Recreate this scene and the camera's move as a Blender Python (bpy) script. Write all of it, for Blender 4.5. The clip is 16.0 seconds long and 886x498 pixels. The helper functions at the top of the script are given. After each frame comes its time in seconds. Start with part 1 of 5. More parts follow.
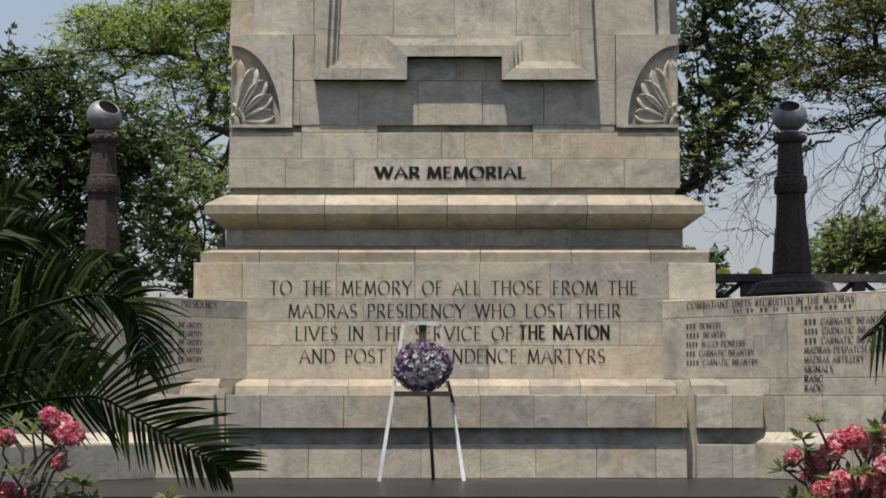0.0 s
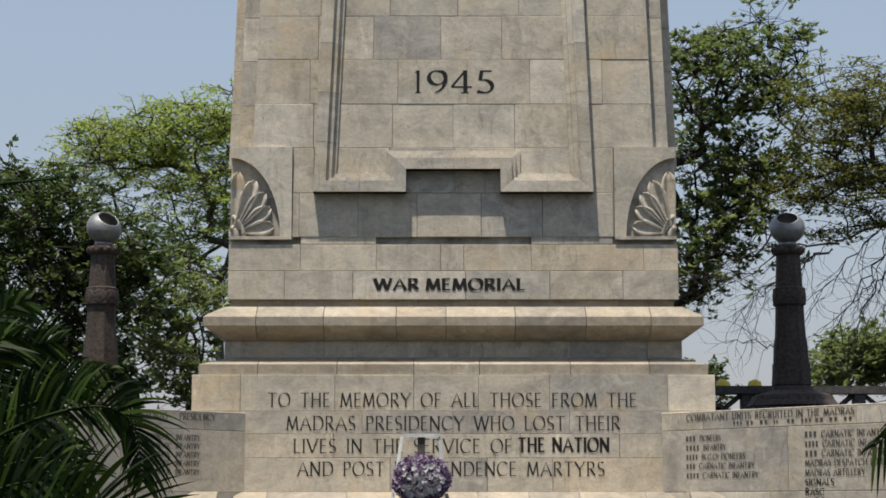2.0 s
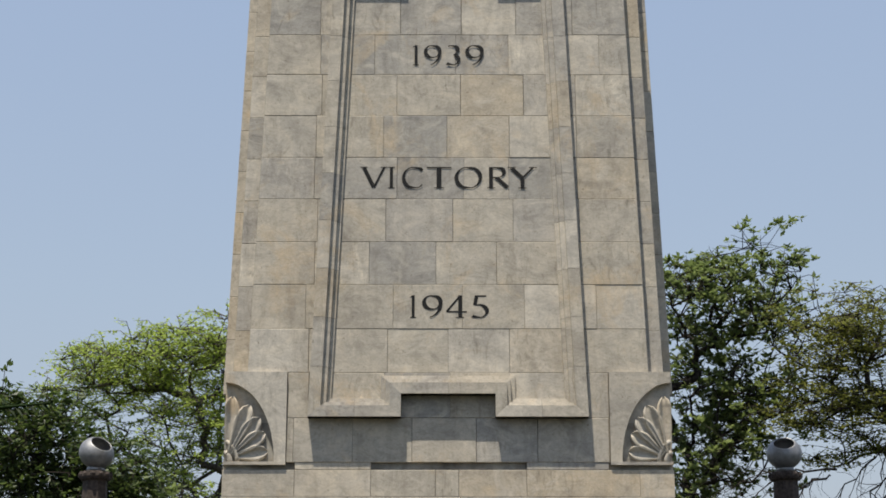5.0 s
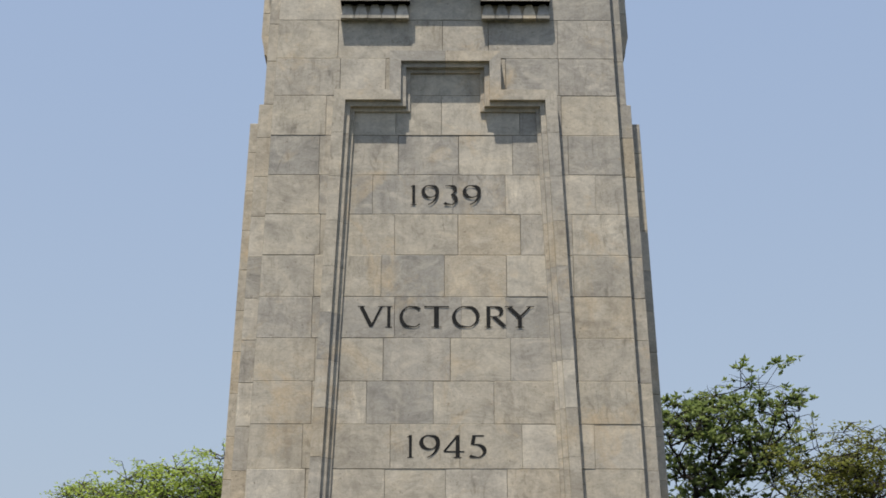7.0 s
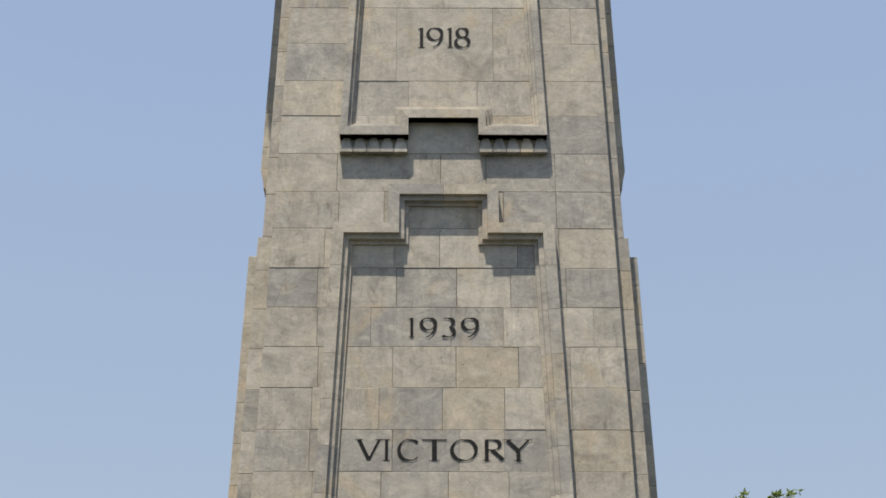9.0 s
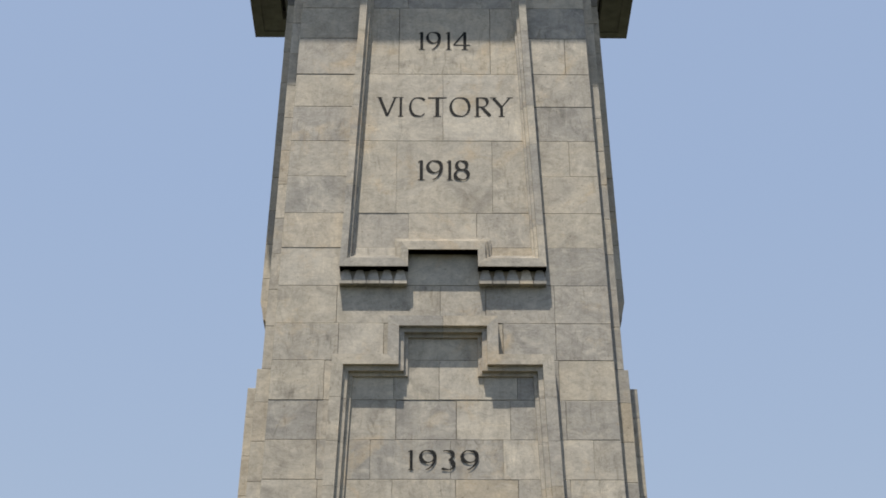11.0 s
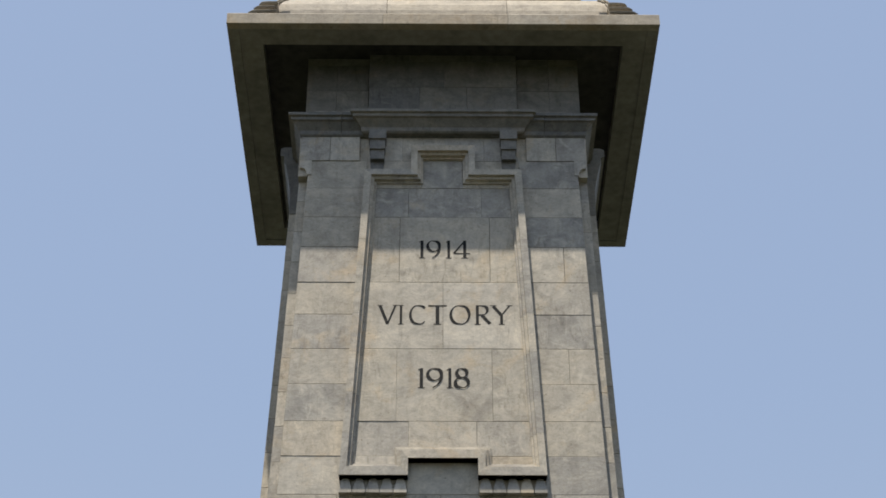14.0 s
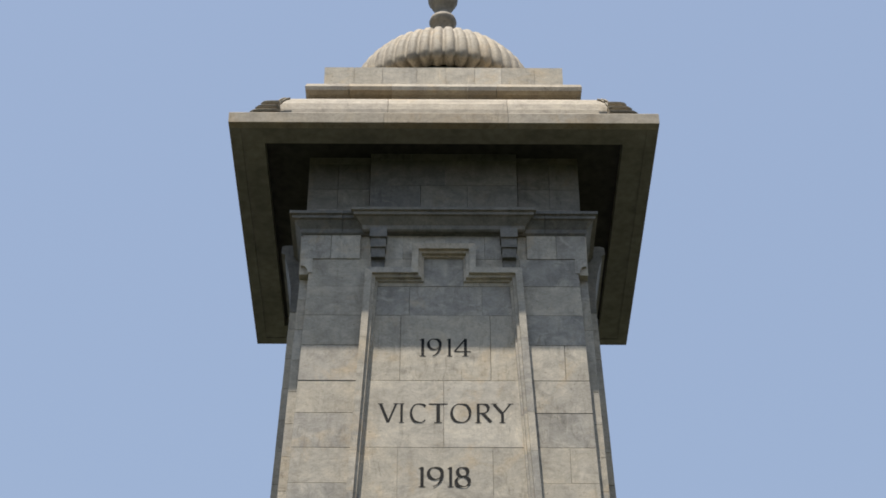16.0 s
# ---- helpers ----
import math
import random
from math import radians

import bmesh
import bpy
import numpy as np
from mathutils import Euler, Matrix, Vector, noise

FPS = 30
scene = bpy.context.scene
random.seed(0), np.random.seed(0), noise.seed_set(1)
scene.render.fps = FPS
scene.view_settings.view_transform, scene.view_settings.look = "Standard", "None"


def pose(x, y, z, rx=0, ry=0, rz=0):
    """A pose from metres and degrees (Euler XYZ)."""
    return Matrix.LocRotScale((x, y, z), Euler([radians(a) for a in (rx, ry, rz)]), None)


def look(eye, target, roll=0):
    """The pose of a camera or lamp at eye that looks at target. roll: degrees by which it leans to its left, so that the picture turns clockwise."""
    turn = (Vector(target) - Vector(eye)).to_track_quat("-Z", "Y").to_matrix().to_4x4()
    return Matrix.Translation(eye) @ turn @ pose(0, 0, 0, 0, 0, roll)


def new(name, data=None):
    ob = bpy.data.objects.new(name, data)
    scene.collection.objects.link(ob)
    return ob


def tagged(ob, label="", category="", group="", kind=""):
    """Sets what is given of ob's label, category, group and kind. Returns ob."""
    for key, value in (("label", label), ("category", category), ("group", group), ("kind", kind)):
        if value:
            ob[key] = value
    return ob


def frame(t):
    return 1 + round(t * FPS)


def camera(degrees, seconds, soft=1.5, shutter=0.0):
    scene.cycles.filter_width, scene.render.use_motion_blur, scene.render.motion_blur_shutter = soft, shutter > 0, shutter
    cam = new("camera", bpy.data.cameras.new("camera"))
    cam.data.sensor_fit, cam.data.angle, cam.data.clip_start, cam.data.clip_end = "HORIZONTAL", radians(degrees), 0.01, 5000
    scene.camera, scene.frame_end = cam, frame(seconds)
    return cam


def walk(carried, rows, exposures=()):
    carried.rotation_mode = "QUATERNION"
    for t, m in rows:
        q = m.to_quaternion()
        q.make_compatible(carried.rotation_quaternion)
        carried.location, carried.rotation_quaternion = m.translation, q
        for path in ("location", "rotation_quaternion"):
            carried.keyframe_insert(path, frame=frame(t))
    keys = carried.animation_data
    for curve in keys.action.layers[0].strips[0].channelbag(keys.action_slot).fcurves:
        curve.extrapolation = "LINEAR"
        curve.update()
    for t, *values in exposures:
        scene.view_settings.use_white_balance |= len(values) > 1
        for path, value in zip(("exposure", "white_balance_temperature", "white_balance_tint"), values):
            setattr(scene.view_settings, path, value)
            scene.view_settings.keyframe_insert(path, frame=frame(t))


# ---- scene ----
cam = camera(27.53, 16.0, soft=1.7)
EYE = (-0.11, -17.0, 0.70)
# seconds, degrees up, degrees turned to the left
TILTS = [
    (0.0, 4.750, 0.000),
    (0.5, 5.392, -0.003),
    (1.0, 6.254, -0.006),
    (1.5, 7.225, -0.013),
    (2.0, 8.290, -0.038),
    (2.5, 9.358, -0.056),
    (3.0, 10.570, -0.100),
    (3.5, 11.743, -0.124),
    (4.0, 13.029, -0.143),
    (6.5, 18.686, -0.275),
    (7.0, 19.806, -0.285),
    (7.5, 20.793, -0.300),
    (8.0, 21.821, -0.315),
    (8.5, 22.883, -0.335),
    (9.0, 24.004, -0.350),
    (11.5, 29.321, -0.366),
    (12.0, 30.545, -0.368),
    (12.5, 31.702, -0.367),
    (13.0, 32.819, -0.367),
    (13.5, 33.766, -0.366),
    (14.0, 34.750, -0.361),
    (14.5, 35.549, -0.355),
    (15.0, 36.358, -0.343),
    (15.5, 37.083, -0.338),
    (16.0, 37.854, -0.333),
]
walk(cam, [(t, pose(*EYE, 90 + up, 0, turn)) for t, up, turn in TILTS], exposures=((0.0, 0.21), (2.5, 0.26), (4.0, 0.32), (9.0, 0.36), (16.0, 0.37)))

# ---- sky and sun ----
TO_SUN = Vector((-0.53, -1.0, 4.1)).normalized()
world = bpy.data.worlds.new("sky")
scene.world = world
world.use_nodes = True
wn = world.node_tree.nodes
wl = world.node_tree.links
sky = wn.new("ShaderNodeTexSky")
sky.sky_type = "NISHITA"
sky.sun_disc = False
sky.sun_elevation = math.asin(TO_SUN.z)
sky.sun_rotation = math.atan2(TO_SUN.x, TO_SUN.y)
sky.air_density, sky.dust_density, sky.ozone_density = 1.6, 1.5, 2.0
wn["Background"].inputs["Strength"].default_value = 0.115
haze = wn.new("ShaderNodeMix")
haze.data_type = "RGBA"
haze.inputs[0].default_value = 0.66
height = wn.new("ShaderNodeSeparateXYZ")
wl.new(wn.new("ShaderNodeTexCoord").outputs["Generated"], height.inputs[0])
bands = wn.new("ShaderNodeValToRGB")
bands.color_ramp.elements.new(0.2)
for element, at, colour in zip(bands.color_ramp.elements, (0.04, 0.24, 0.5), ((2.8, 2.87, 3.7, 1), (2.85, 3.29, 4.2, 1), (2.55, 3.15, 4.45, 1))):
    element.position, element.color = at, colour
wl.new(height.outputs["Z"], bands.inputs[0])
wl.new(bands.outputs[0], haze.inputs[7])
wl.new(sky.outputs[0], haze.inputs[6])
wl.new(haze.outputs[2], wn["Background"].inputs["Color"])
sun = new("sun", bpy.data.lights.new("sun", "SUN"))
sun.data.energy, sun.data.angle, sun.data.color = 4.7, radians(0.5), (1.0, 0.93, 0.81)
sun.matrix_world = look(TO_SUN * 60, (0, 0, 0))


# ---- materials ----
def material(name, build):
    m = bpy.data.materials.new(name)
    m.use_nodes = True
    build(m.node_tree.nodes, m.node_tree.links, m.node_tree.nodes["Principled BSDF"])
    return m


def ramp(n, stops):
    r = n.new("ShaderNodeValToRGB")
    while len(r.color_ramp.elements) < len(stops):
        r.color_ramp.elements.new(0.5)
    for e, (at, colour) in zip(r.color_ramp.elements, stops):
        e.position, e.color = at, (*colour, 1)
    return r


def mixed(n, l, kind, fac, a, b):
    m = n.new("ShaderNodeMix")
    m.data_type, m.blend_type = "RGBA", kind
    for socket, value in ((m.inputs[0], fac), (m.inputs[6], a), (m.inputs[7], b)):
        if isinstance(value, (int, float)):
            socket.default_value = value
        elif isinstance(value, tuple):
            socket.default_value = (*value, 1)
        else:
            l.new(value, socket)
    return m.outputs[2]


def noise_at(n, l, scale, detail=5.0, rough=0.55, stretch=None, warp=0.0):
    co = n.new("ShaderNodeTexCoord")
    t = n.new("ShaderNodeTexNoise")
    t.inputs["Scale"].default_value, t.inputs["Detail"].default_value, t.inputs["Roughness"].default_value = scale, detail, rough
    t.inputs["Distortion"].default_value = warp
    if stretch:
        mp = n.new("ShaderNodeMapping")
        mp.inputs["Scale"].default_value = stretch
        l.new(co.outputs["Object"], mp.inputs["Vector"])
        l.new(mp.outputs[0], t.inputs["Vector"])
    else:
        l.new(co.outputs["Object"], t.inputs["Vector"])
    return t.outputs["Fac"]


def bumped(n, l, bsdf, height, strength, distance=0.01):
    b = n.new("ShaderNodeBump")
    b.inputs["Strength"].default_value, b.inputs["Distance"].default_value = strength, distance
    l.new(height, b.inputs["Height"])
    l.new(b.outputs[0], bsdf.inputs["Normal"])


def stone(n, l, bsdf, tint=(1.065, 1.0, 0.90), level=1.0, stains=0.7):
    """Grey marble: bluish, beige and rusty blocks, cloudy veins of their own in each block, faint streaks and pits."""
    info = n.new("ShaderNodeObjectInfo")
    base = ramp(n, [(0.0, (0.33, 0.328, 0.322)), (0.2, (0.40, 0.39, 0.375)), (0.45, (0.445, 0.425, 0.385)), (0.68, (0.455, 0.432, 0.39)),
                    (0.88, (0.53, 0.515, 0.485)), (1.0, (0.455, 0.41, 0.34))])
    l.new(info.outputs["Random"], base.inputs[0])
    col = base.outputs[0]
    # every block is cut from another place of the marble
    cut = n.new("ShaderNodeVectorMath")
    cut.operation = "MULTIPLY_ADD"
    cut.inputs[1].default_value = (37, 11, 53)
    l.new(info.outputs["Random"], cut.inputs[0])
    l.new(n.new("ShaderNodeTexCoord").outputs["Object"], cut.inputs[2])
    lay = n.new("ShaderNodeMapping")
    lay.inputs["Rotation"].default_value, lay.inputs["Scale"].default_value = (0, 0.9, 0), (1.0, 1.0, 1.35)
    l.new(cut.outputs[0], lay.inputs["Vector"])

    def layered(scale, detail, rough, warp):
        t = n.new("ShaderNodeTexNoise")
        t.inputs["Scale"].default_value, t.inputs["Detail"].default_value, t.inputs["Roughness"].default_value, t.inputs["Distortion"].default_value = scale, detail, rough, warp
        l.new(lay.outputs[0], t.inputs["Vector"])
        return t.outputs["Fac"]
    clouds = ramp(n, [(0.30, (0.72, 0.72, 0.73)), (0.5, (1.0, 1.0, 1.0)), (0.68, (1.2, 1.18, 1.14))])
    l.new(layered(2.0, 6, 0.6, 1.2), clouds.inputs[0])
    col = mixed(n, l, "MULTIPLY", 0.9, col, clouds.outputs[0])
    dark = ramp(n, [(0.45, (1, 1, 1)), (0.5, (0.80, 0.79, 0.77)), (0.55, (1, 1, 1))])
    l.new(layered(2.3, 6, 0.62, 2.6), dark.inputs[0])
    col = mixed(n, l, "MULTIPLY", 0.6, col, dark.outputs[0])
    pale = ramp(n, [(0.52, (0, 0, 0)), (0.68, (0.5, 0.5, 0.5))])
    l.new(layered(3.0, 6, 0.62, 1.6), pale.inputs[0])
    col = mixed(n, l, "MIX", pale.outputs[0], col, (0.60, 0.575, 0.53))
    rust = ramp(n, [(0.55, (0, 0, 0)), (0.72, (0.75, 0.75, 0.75))])
    l.new(noise_at(n, l, 1.7, 6, 0.7, warp=0.6), rust.inputs[0])
    col = mixed(n, l, "MIX", rust.outputs[0], col, (0.52, 0.43, 0.31))
    streak = ramp(n, [(0.34, (0.66, 0.64, 0.61)), (0.50, (1, 1, 1))])
    l.new(noise_at(n, l, 4.0, 5, 0.6, stretch=(2.2, 2.2, 0.3)), streak.inputs[0])
    col = mixed(n, l, "MULTIPLY", 0.32, col, streak.outputs[0])
    mottle = ramp(n, [(0.33, (0.78, 0.78, 0.77)), (0.5, (1.0, 1.0, 1.0)), (0.68, (1.12, 1.11, 1.08))])
    l.new(layered(11.0, 6, 0.68, 0.8), mottle.inputs[0])
    col = mixed(n, l, "MULTIPLY", 0.5, col, mottle.outputs[0])
    # chisel-like pale and dark veins in a slanting grain
    grain = n.new("ShaderNodeMapping")
    grain.inputs["Rotation"].default_value, grain.inputs["Scale"].default_value = (0, 0.6, 0), (1.0, 1.0, 0.28)
    l.new(cut.outputs[0], grain.inputs["Vector"])
    vein = n.new("ShaderNodeTexNoise")
    vein.inputs["Scale"].default_value, vein.inputs["Detail"].default_value, vein.inputs["Roughness"].default_value, vein.inputs["Distortion"].default_value = 8, 7, 0.66, 2.2
    l.new(grain.outputs[0], vein.inputs["Vector"])
    veins = ramp(n, [(0.32, (0.66, 0.65, 0.63)), (0.46, (1.0, 1.0, 1.0)), (0.58, (1.0, 1.0, 1.0)), (0.70, (1.32, 1.31, 1.28))])
    l.new(vein.outputs["Fac"], veins.inputs[0])
    # only some of the blocks are strongly veined
    some = ramp(n, [(0.44, (0.12, 0.12, 0.12)), (0.62, (0.95, 0.95, 0.95))])
    l.new(layered(0.9, 2, 0.5, 0.0), some.inputs[0])
    col = mixed(n, l, "MULTIPLY", some.outputs[0], col, veins.outputs[0])
    fine = ramp(n, [(0.34, (0.76, 0.75, 0.73)), (0.5, (1, 1, 1)), (0.66, (1.16, 1.15, 1.13))])
    l.new(layered(38.0, 4, 0.7, 0.3), fine.inputs[0])
    col = mixed(n, l, "MULTIPLY", 0.32, col, fine.outputs[0])
    pits = ramp(n, [(0.28, (0.42, 0.40, 0.37)), (0.36, (1, 1, 1))])
    l.new(noise_at(n, l, 24.0, 4, 0.6), pits.inputs[0])
    col = mixed(n, l, "MULTIPLY", 0.6, col, pits.outputs[0])
    grime = ramp(n, [(0.56, (1, 1, 1)), (0.74, (0.64, 0.61, 0.56))])
    l.new(noise_at(n, l, 0.9, 6, 0.7), grime.inputs[0])
    col = mixed(n, l, "MULTIPLY", stains, col, grime.outputs[0])
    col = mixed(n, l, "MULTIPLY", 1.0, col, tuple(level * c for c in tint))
    l.new(col, bsdf.inputs["Base Color"])
    bsdf.inputs["Roughness"].default_value = 0.72
    bumped(n, l, bsdf, layered(7.0, 7, 0.62, 1.5), 0.28, 0.013)


def speckled(dark, light, scale, rough=0.6, bump=0.3, metal=0.0, spec=0.5):
    def build(n, l, bsdf):
        r = ramp(n, [(0.32, dark), (0.68, light)])
        l.new(noise_at(n, l, scale, 6, 0.6), r.inputs[0])
        big = ramp(n, [(0.35, (0.8, 0.8, 0.8)), (0.65, (1.1, 1.1, 1.1))])
        l.new(noise_at(n, l, scale * 0.16, 3, 0.5), big.inputs[0])
        l.new(mixed(n, l, "MULTIPLY", 0.8, r.outputs[0], big.outputs[0]), bsdf.inputs["Base Color"])
        bsdf.inputs["Roughness"].default_value, bsdf.inputs["Metallic"].default_value = rough, metal
        bsdf.inputs["Specular IOR Level"].default_value = spec
        bumped(n, l, bsdf, noise_at(n, l, scale * 2, 4, 0.6), bump, 0.004)
    return build


def leafy(dark, mid, light, through_light=0.35, sheen=0.5):
    """Leaves, varied leaf by leaf, that let a part of the light through."""
    def build(n, l, bsdf):
        geo = n.new("ShaderNodeNewGeometry")
        r = ramp(n, [(0.0, dark), (0.5, mid), (1.0, light)])
        l.new(geo.outputs["Random Per Island"], r.inputs[0])
        col = mixed(n, l, "MULTIPLY", 0.6, r.outputs[0], noise_at(n, l, 0.9, 3))
        l.new(col, bsdf.inputs["Base Color"])
        bsdf.inputs["Roughness"].default_value = 0.5
        bsdf.inputs["Specular IOR Level"].default_value = sheen
        tr = n.new("ShaderNodeBsdfTranslucent")
        l.new(r.outputs[0], tr.inputs["Color"])
        mx = n.new("ShaderNodeMixShader")
        mx.inputs[0].default_value = through_light
        l.new(bsdf.outputs[0], mx.inputs[1])
        l.new(tr.outputs[0], mx.inputs[2])
        l.new(mx.outputs[0], n["Material Output"].inputs["Surface"])
    return build


STONE = material("grey_marble", stone)
OLD_STONE = material("weathered_marble", lambda n, l, bsdf: stone(n, l, bsdf, (1.06, 0.95, 0.80), 0.73, 1.0))
# Darker copy of the marble, with the shade under the eave in its colour.
SHADE_STONE = material("shade_toned_marble", lambda n, l, bsdf: stone(n, l, bsdf, (1.03, 1.0, 0.95), 0.5, 1.0))
JOINT = material("mortar", speckled((0.17, 0.15, 0.125), (0.44, 0.41, 0.35), 5, 0.9))
CEMENT = material("cement_soffit", speckled((0.21, 0.195, 0.165), (0.31, 0.29, 0.24), 9, 0.85))
LETTER = material("black_letter_paint", speckled((0.008, 0.008, 0.009), (0.022, 0.021, 0.02), 60, 0.7, 0.1, 0.0, 0.2))
DULL_LETTER = material("dull_letter_paint", speckled((0.012, 0.012, 0.012), (0.04, 0.038, 0.034), 40, 0.75, 0.1, 0.0, 0.2))
WORN_LETTER = material("worn_letter_paint", speckled((0.03, 0.028, 0.026), (0.11, 0.10, 0.09), 40, 0.7, 0.1))
BLACK_GRANITE = material("black_granite", speckled((0.014, 0.013, 0.013), (0.036, 0.034, 0.033), 30, 0.36, 0.05, 0.0, 0.22))
BROWN_STONE = material("brown_granite", speckled((0.036, 0.028, 0.024), (0.095, 0.074, 0.063), 26, 0.85, 0.3, 0.0, 0.3))
STEEL = material("brushed_steel", speckled((0.24, 0.24, 0.245), (0.34, 0.34, 0.34), 20, 0.5, 0.05, 0.6))
FENCE = material("dark_concrete", speckled((0.05, 0.047, 0.043), (0.11, 0.10, 0.09), 20, 0.85))
YELLOW = material("yellow_paint", speckled((0.62, 0.45, 0.03), (0.72, 0.53, 0.05), 30, 0.6))
WHITE = material("white_enamel", speckled((0.62, 0.62, 0.6), (0.78, 0.78, 0.76), 20, 0.45, 0.1))
# Cement coloured nearly black to stand for deep shade in recesses.
SHADE_CEMENT = material("shade_toned_cement", speckled((0.035, 0.033, 0.03), (0.08, 0.075, 0.065), 7, 0.9))
DARK_WOOD = material("dark_wood", speckled((0.035, 0.025, 0.02), (0.08, 0.06, 0.045), 30, 0.6))
DARK_BARK = material("dark_bark", speckled((0.022, 0.018, 0.015), (0.06, 0.05, 0.042), 14, 0.9, 0.6, 0.0, 0.2))
BARK = material("bark", speckled((0.05, 0.042, 0.034), (0.13, 0.11, 0.09), 14, 0.9, 0.6))
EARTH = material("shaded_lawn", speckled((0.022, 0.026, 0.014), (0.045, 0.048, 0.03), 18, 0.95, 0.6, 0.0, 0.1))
LEAF_LIGHT = material("light_leaves", leafy((0.24, 0.31, 0.06), (0.36, 0.46, 0.09), (0.48, 0.58, 0.14), 0.55, 0.2))
LEAF_DARK = material("dark_leaves", leafy((0.04, 0.068, 0.016), (0.075, 0.115, 0.028), (0.16, 0.215, 0.055), 0.4))
LEAF_MID = material("green_leaves", leafy((0.11, 0.15, 0.045), (0.19, 0.245, 0.075), (0.31, 0.37, 0.13), 0.5, 0.3))
LEAF_OLIVE = material("olive_leaves", leafy((0.11, 0.125, 0.025), (0.19, 0.205, 0.042), (0.31, 0.32, 0.075), 0.52, 0.3))
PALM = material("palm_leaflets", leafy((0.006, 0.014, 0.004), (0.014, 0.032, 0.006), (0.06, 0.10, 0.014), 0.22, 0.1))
PETAL_PINK = material("pink_petals", leafy((0.74, 0.06, 0.13), (0.88, 0.20, 0.29), (0.94, 0.66, 0.68), 0.38))
PETAL_PURPLE = material("purple_petals", leafy((0.08, 0.035, 0.11), (0.24, 0.13, 0.28), (0.64, 0.54, 0.64), 0.2))
PETAL_WHITE = material("white_petals", leafy((0.55, 0.50, 0.55), (0.72, 0.69, 0.70), (0.82, 0.80, 0.78), 0.15))


# ---- building helpers ----
def mesh_of(verts, faces, mats, smooth=False):
    me = bpy.data.meshes.new("mesh")
    me.from_pydata([tuple(v) for v in verts], [], faces)
    me.validate()
    me.materials.append(mats)
    if smooth:
        for p in me.polygons:
            p.use_smooth = True
    return me


def fixed(me):
    """Turn all faces of closed pieces outward."""
    bm = bmesh.new()
    bm.from_mesh(me)
    bmesh.ops.recalc_face_normals(bm, faces=bm.faces)
    bm.to_mesh(me)
    bm.free()
    return me


def part(name, me, parent, label="", kind=""):
    ob = new(name, me)
    ob.parent = parent
    return tagged(ob, label, kind=kind)


def thing(name, at, label, category, group="", kind=""):
    ob = new(name)
    ob.location = at
    ob.empty_display_size = 0.2
    return tagged(ob, label, category, group, kind)


class Build:
    """Collects boxes, tubes and turned forms in one mesh."""

    def __init__(self):
        self.v, self.f = [], []

    def add(self, verts, faces):
        k = len(self.v)
        self.v += [tuple(q) for q in verts]
        self.f += [tuple(i + k for i in face) for face in faces]
        return self

    def box(self, x0, x1, y0, y1, z0, z1, top=None):
        """A box; top: (x0, x1, y0, y1) of its upper face where it tapers."""
        a0, a1, b0, b1 = top or (x0, x1, y0, y1)
        vs = [(x0, y0, z0), (x1, y0, z0), (x1, y1, z0), (x0, y1, z0), (a0, b0, z1), (a1, b0, z1), (a1, b1, z1), (a0, b1, z1)]
        return self.add(vs, [(3, 2, 1, 0), (4, 5, 6, 7), (0, 1, 5, 4), (1, 2, 6, 5), (2, 3, 7, 6), (3, 0, 4, 7)])

    def tube(self, points, radii, sides=6):
        pts = [Vector(p) for p in points]
        vs, fs = [], []
        for i, p in enumerate(pts):
            d = (pts[min(i + 1, len(pts) - 1)] - pts[max(i - 1, 0)]).normalized()
            a = d.orthogonal().normalized()
            b = d.cross(a)
            vs += [p + radii[i] * (math.cos(q) * a + math.sin(q) * b) for q in (2 * math.pi * j / sides for j in range(sides))]
        for i in range(len(pts) - 1):
            for j in range(sides):
                k = (j + 1) % sides
                fs.append((i * sides + j, i * sides + k, (i + 1) * sides + k, (i + 1) * sides + j))
        fs += [tuple(range(sides))[::-1], tuple(range((len(pts) - 1) * sides, len(pts) * sides))]
        return self.add(vs, fs)

    def turned(self, profile, sides=24, centre=(0, 0, 0), phase=0.0, flutes=0, depth=0.0):
        """A form turned on its upright axis from (radius, height) pairs; flutes scallop it."""
        vs, fs = [], []
        c = Vector(centre)
        for r, z in profile:
            for j in range(sides):
                q = phase + 2 * math.pi * j / sides
                rr = r * (1 - depth * (1 - abs(math.sin(q * flutes / 2)))) if flutes else r
                vs.append(c + Vector((rr * math.cos(q), rr * math.sin(q), z)))
        for i in range(len(profile) - 1):
            for j in range(sides):
                k = (j + 1) % sides
                fs.append((i * sides + j, i * sides + k, (i + 1) * sides + k, (i + 1) * sides + j))
        fs += [tuple(range(sides))[::-1], tuple(range((len(profile) - 1) * sides, len(profile) * sides))]
        return self.add(vs, fs)

    def mesh(self, mat, smooth=False, outward=True):
        me = mesh_of(self.v, self.f, mat, smooth)
        return fixed(me) if outward else me


chips = random.Random(17)


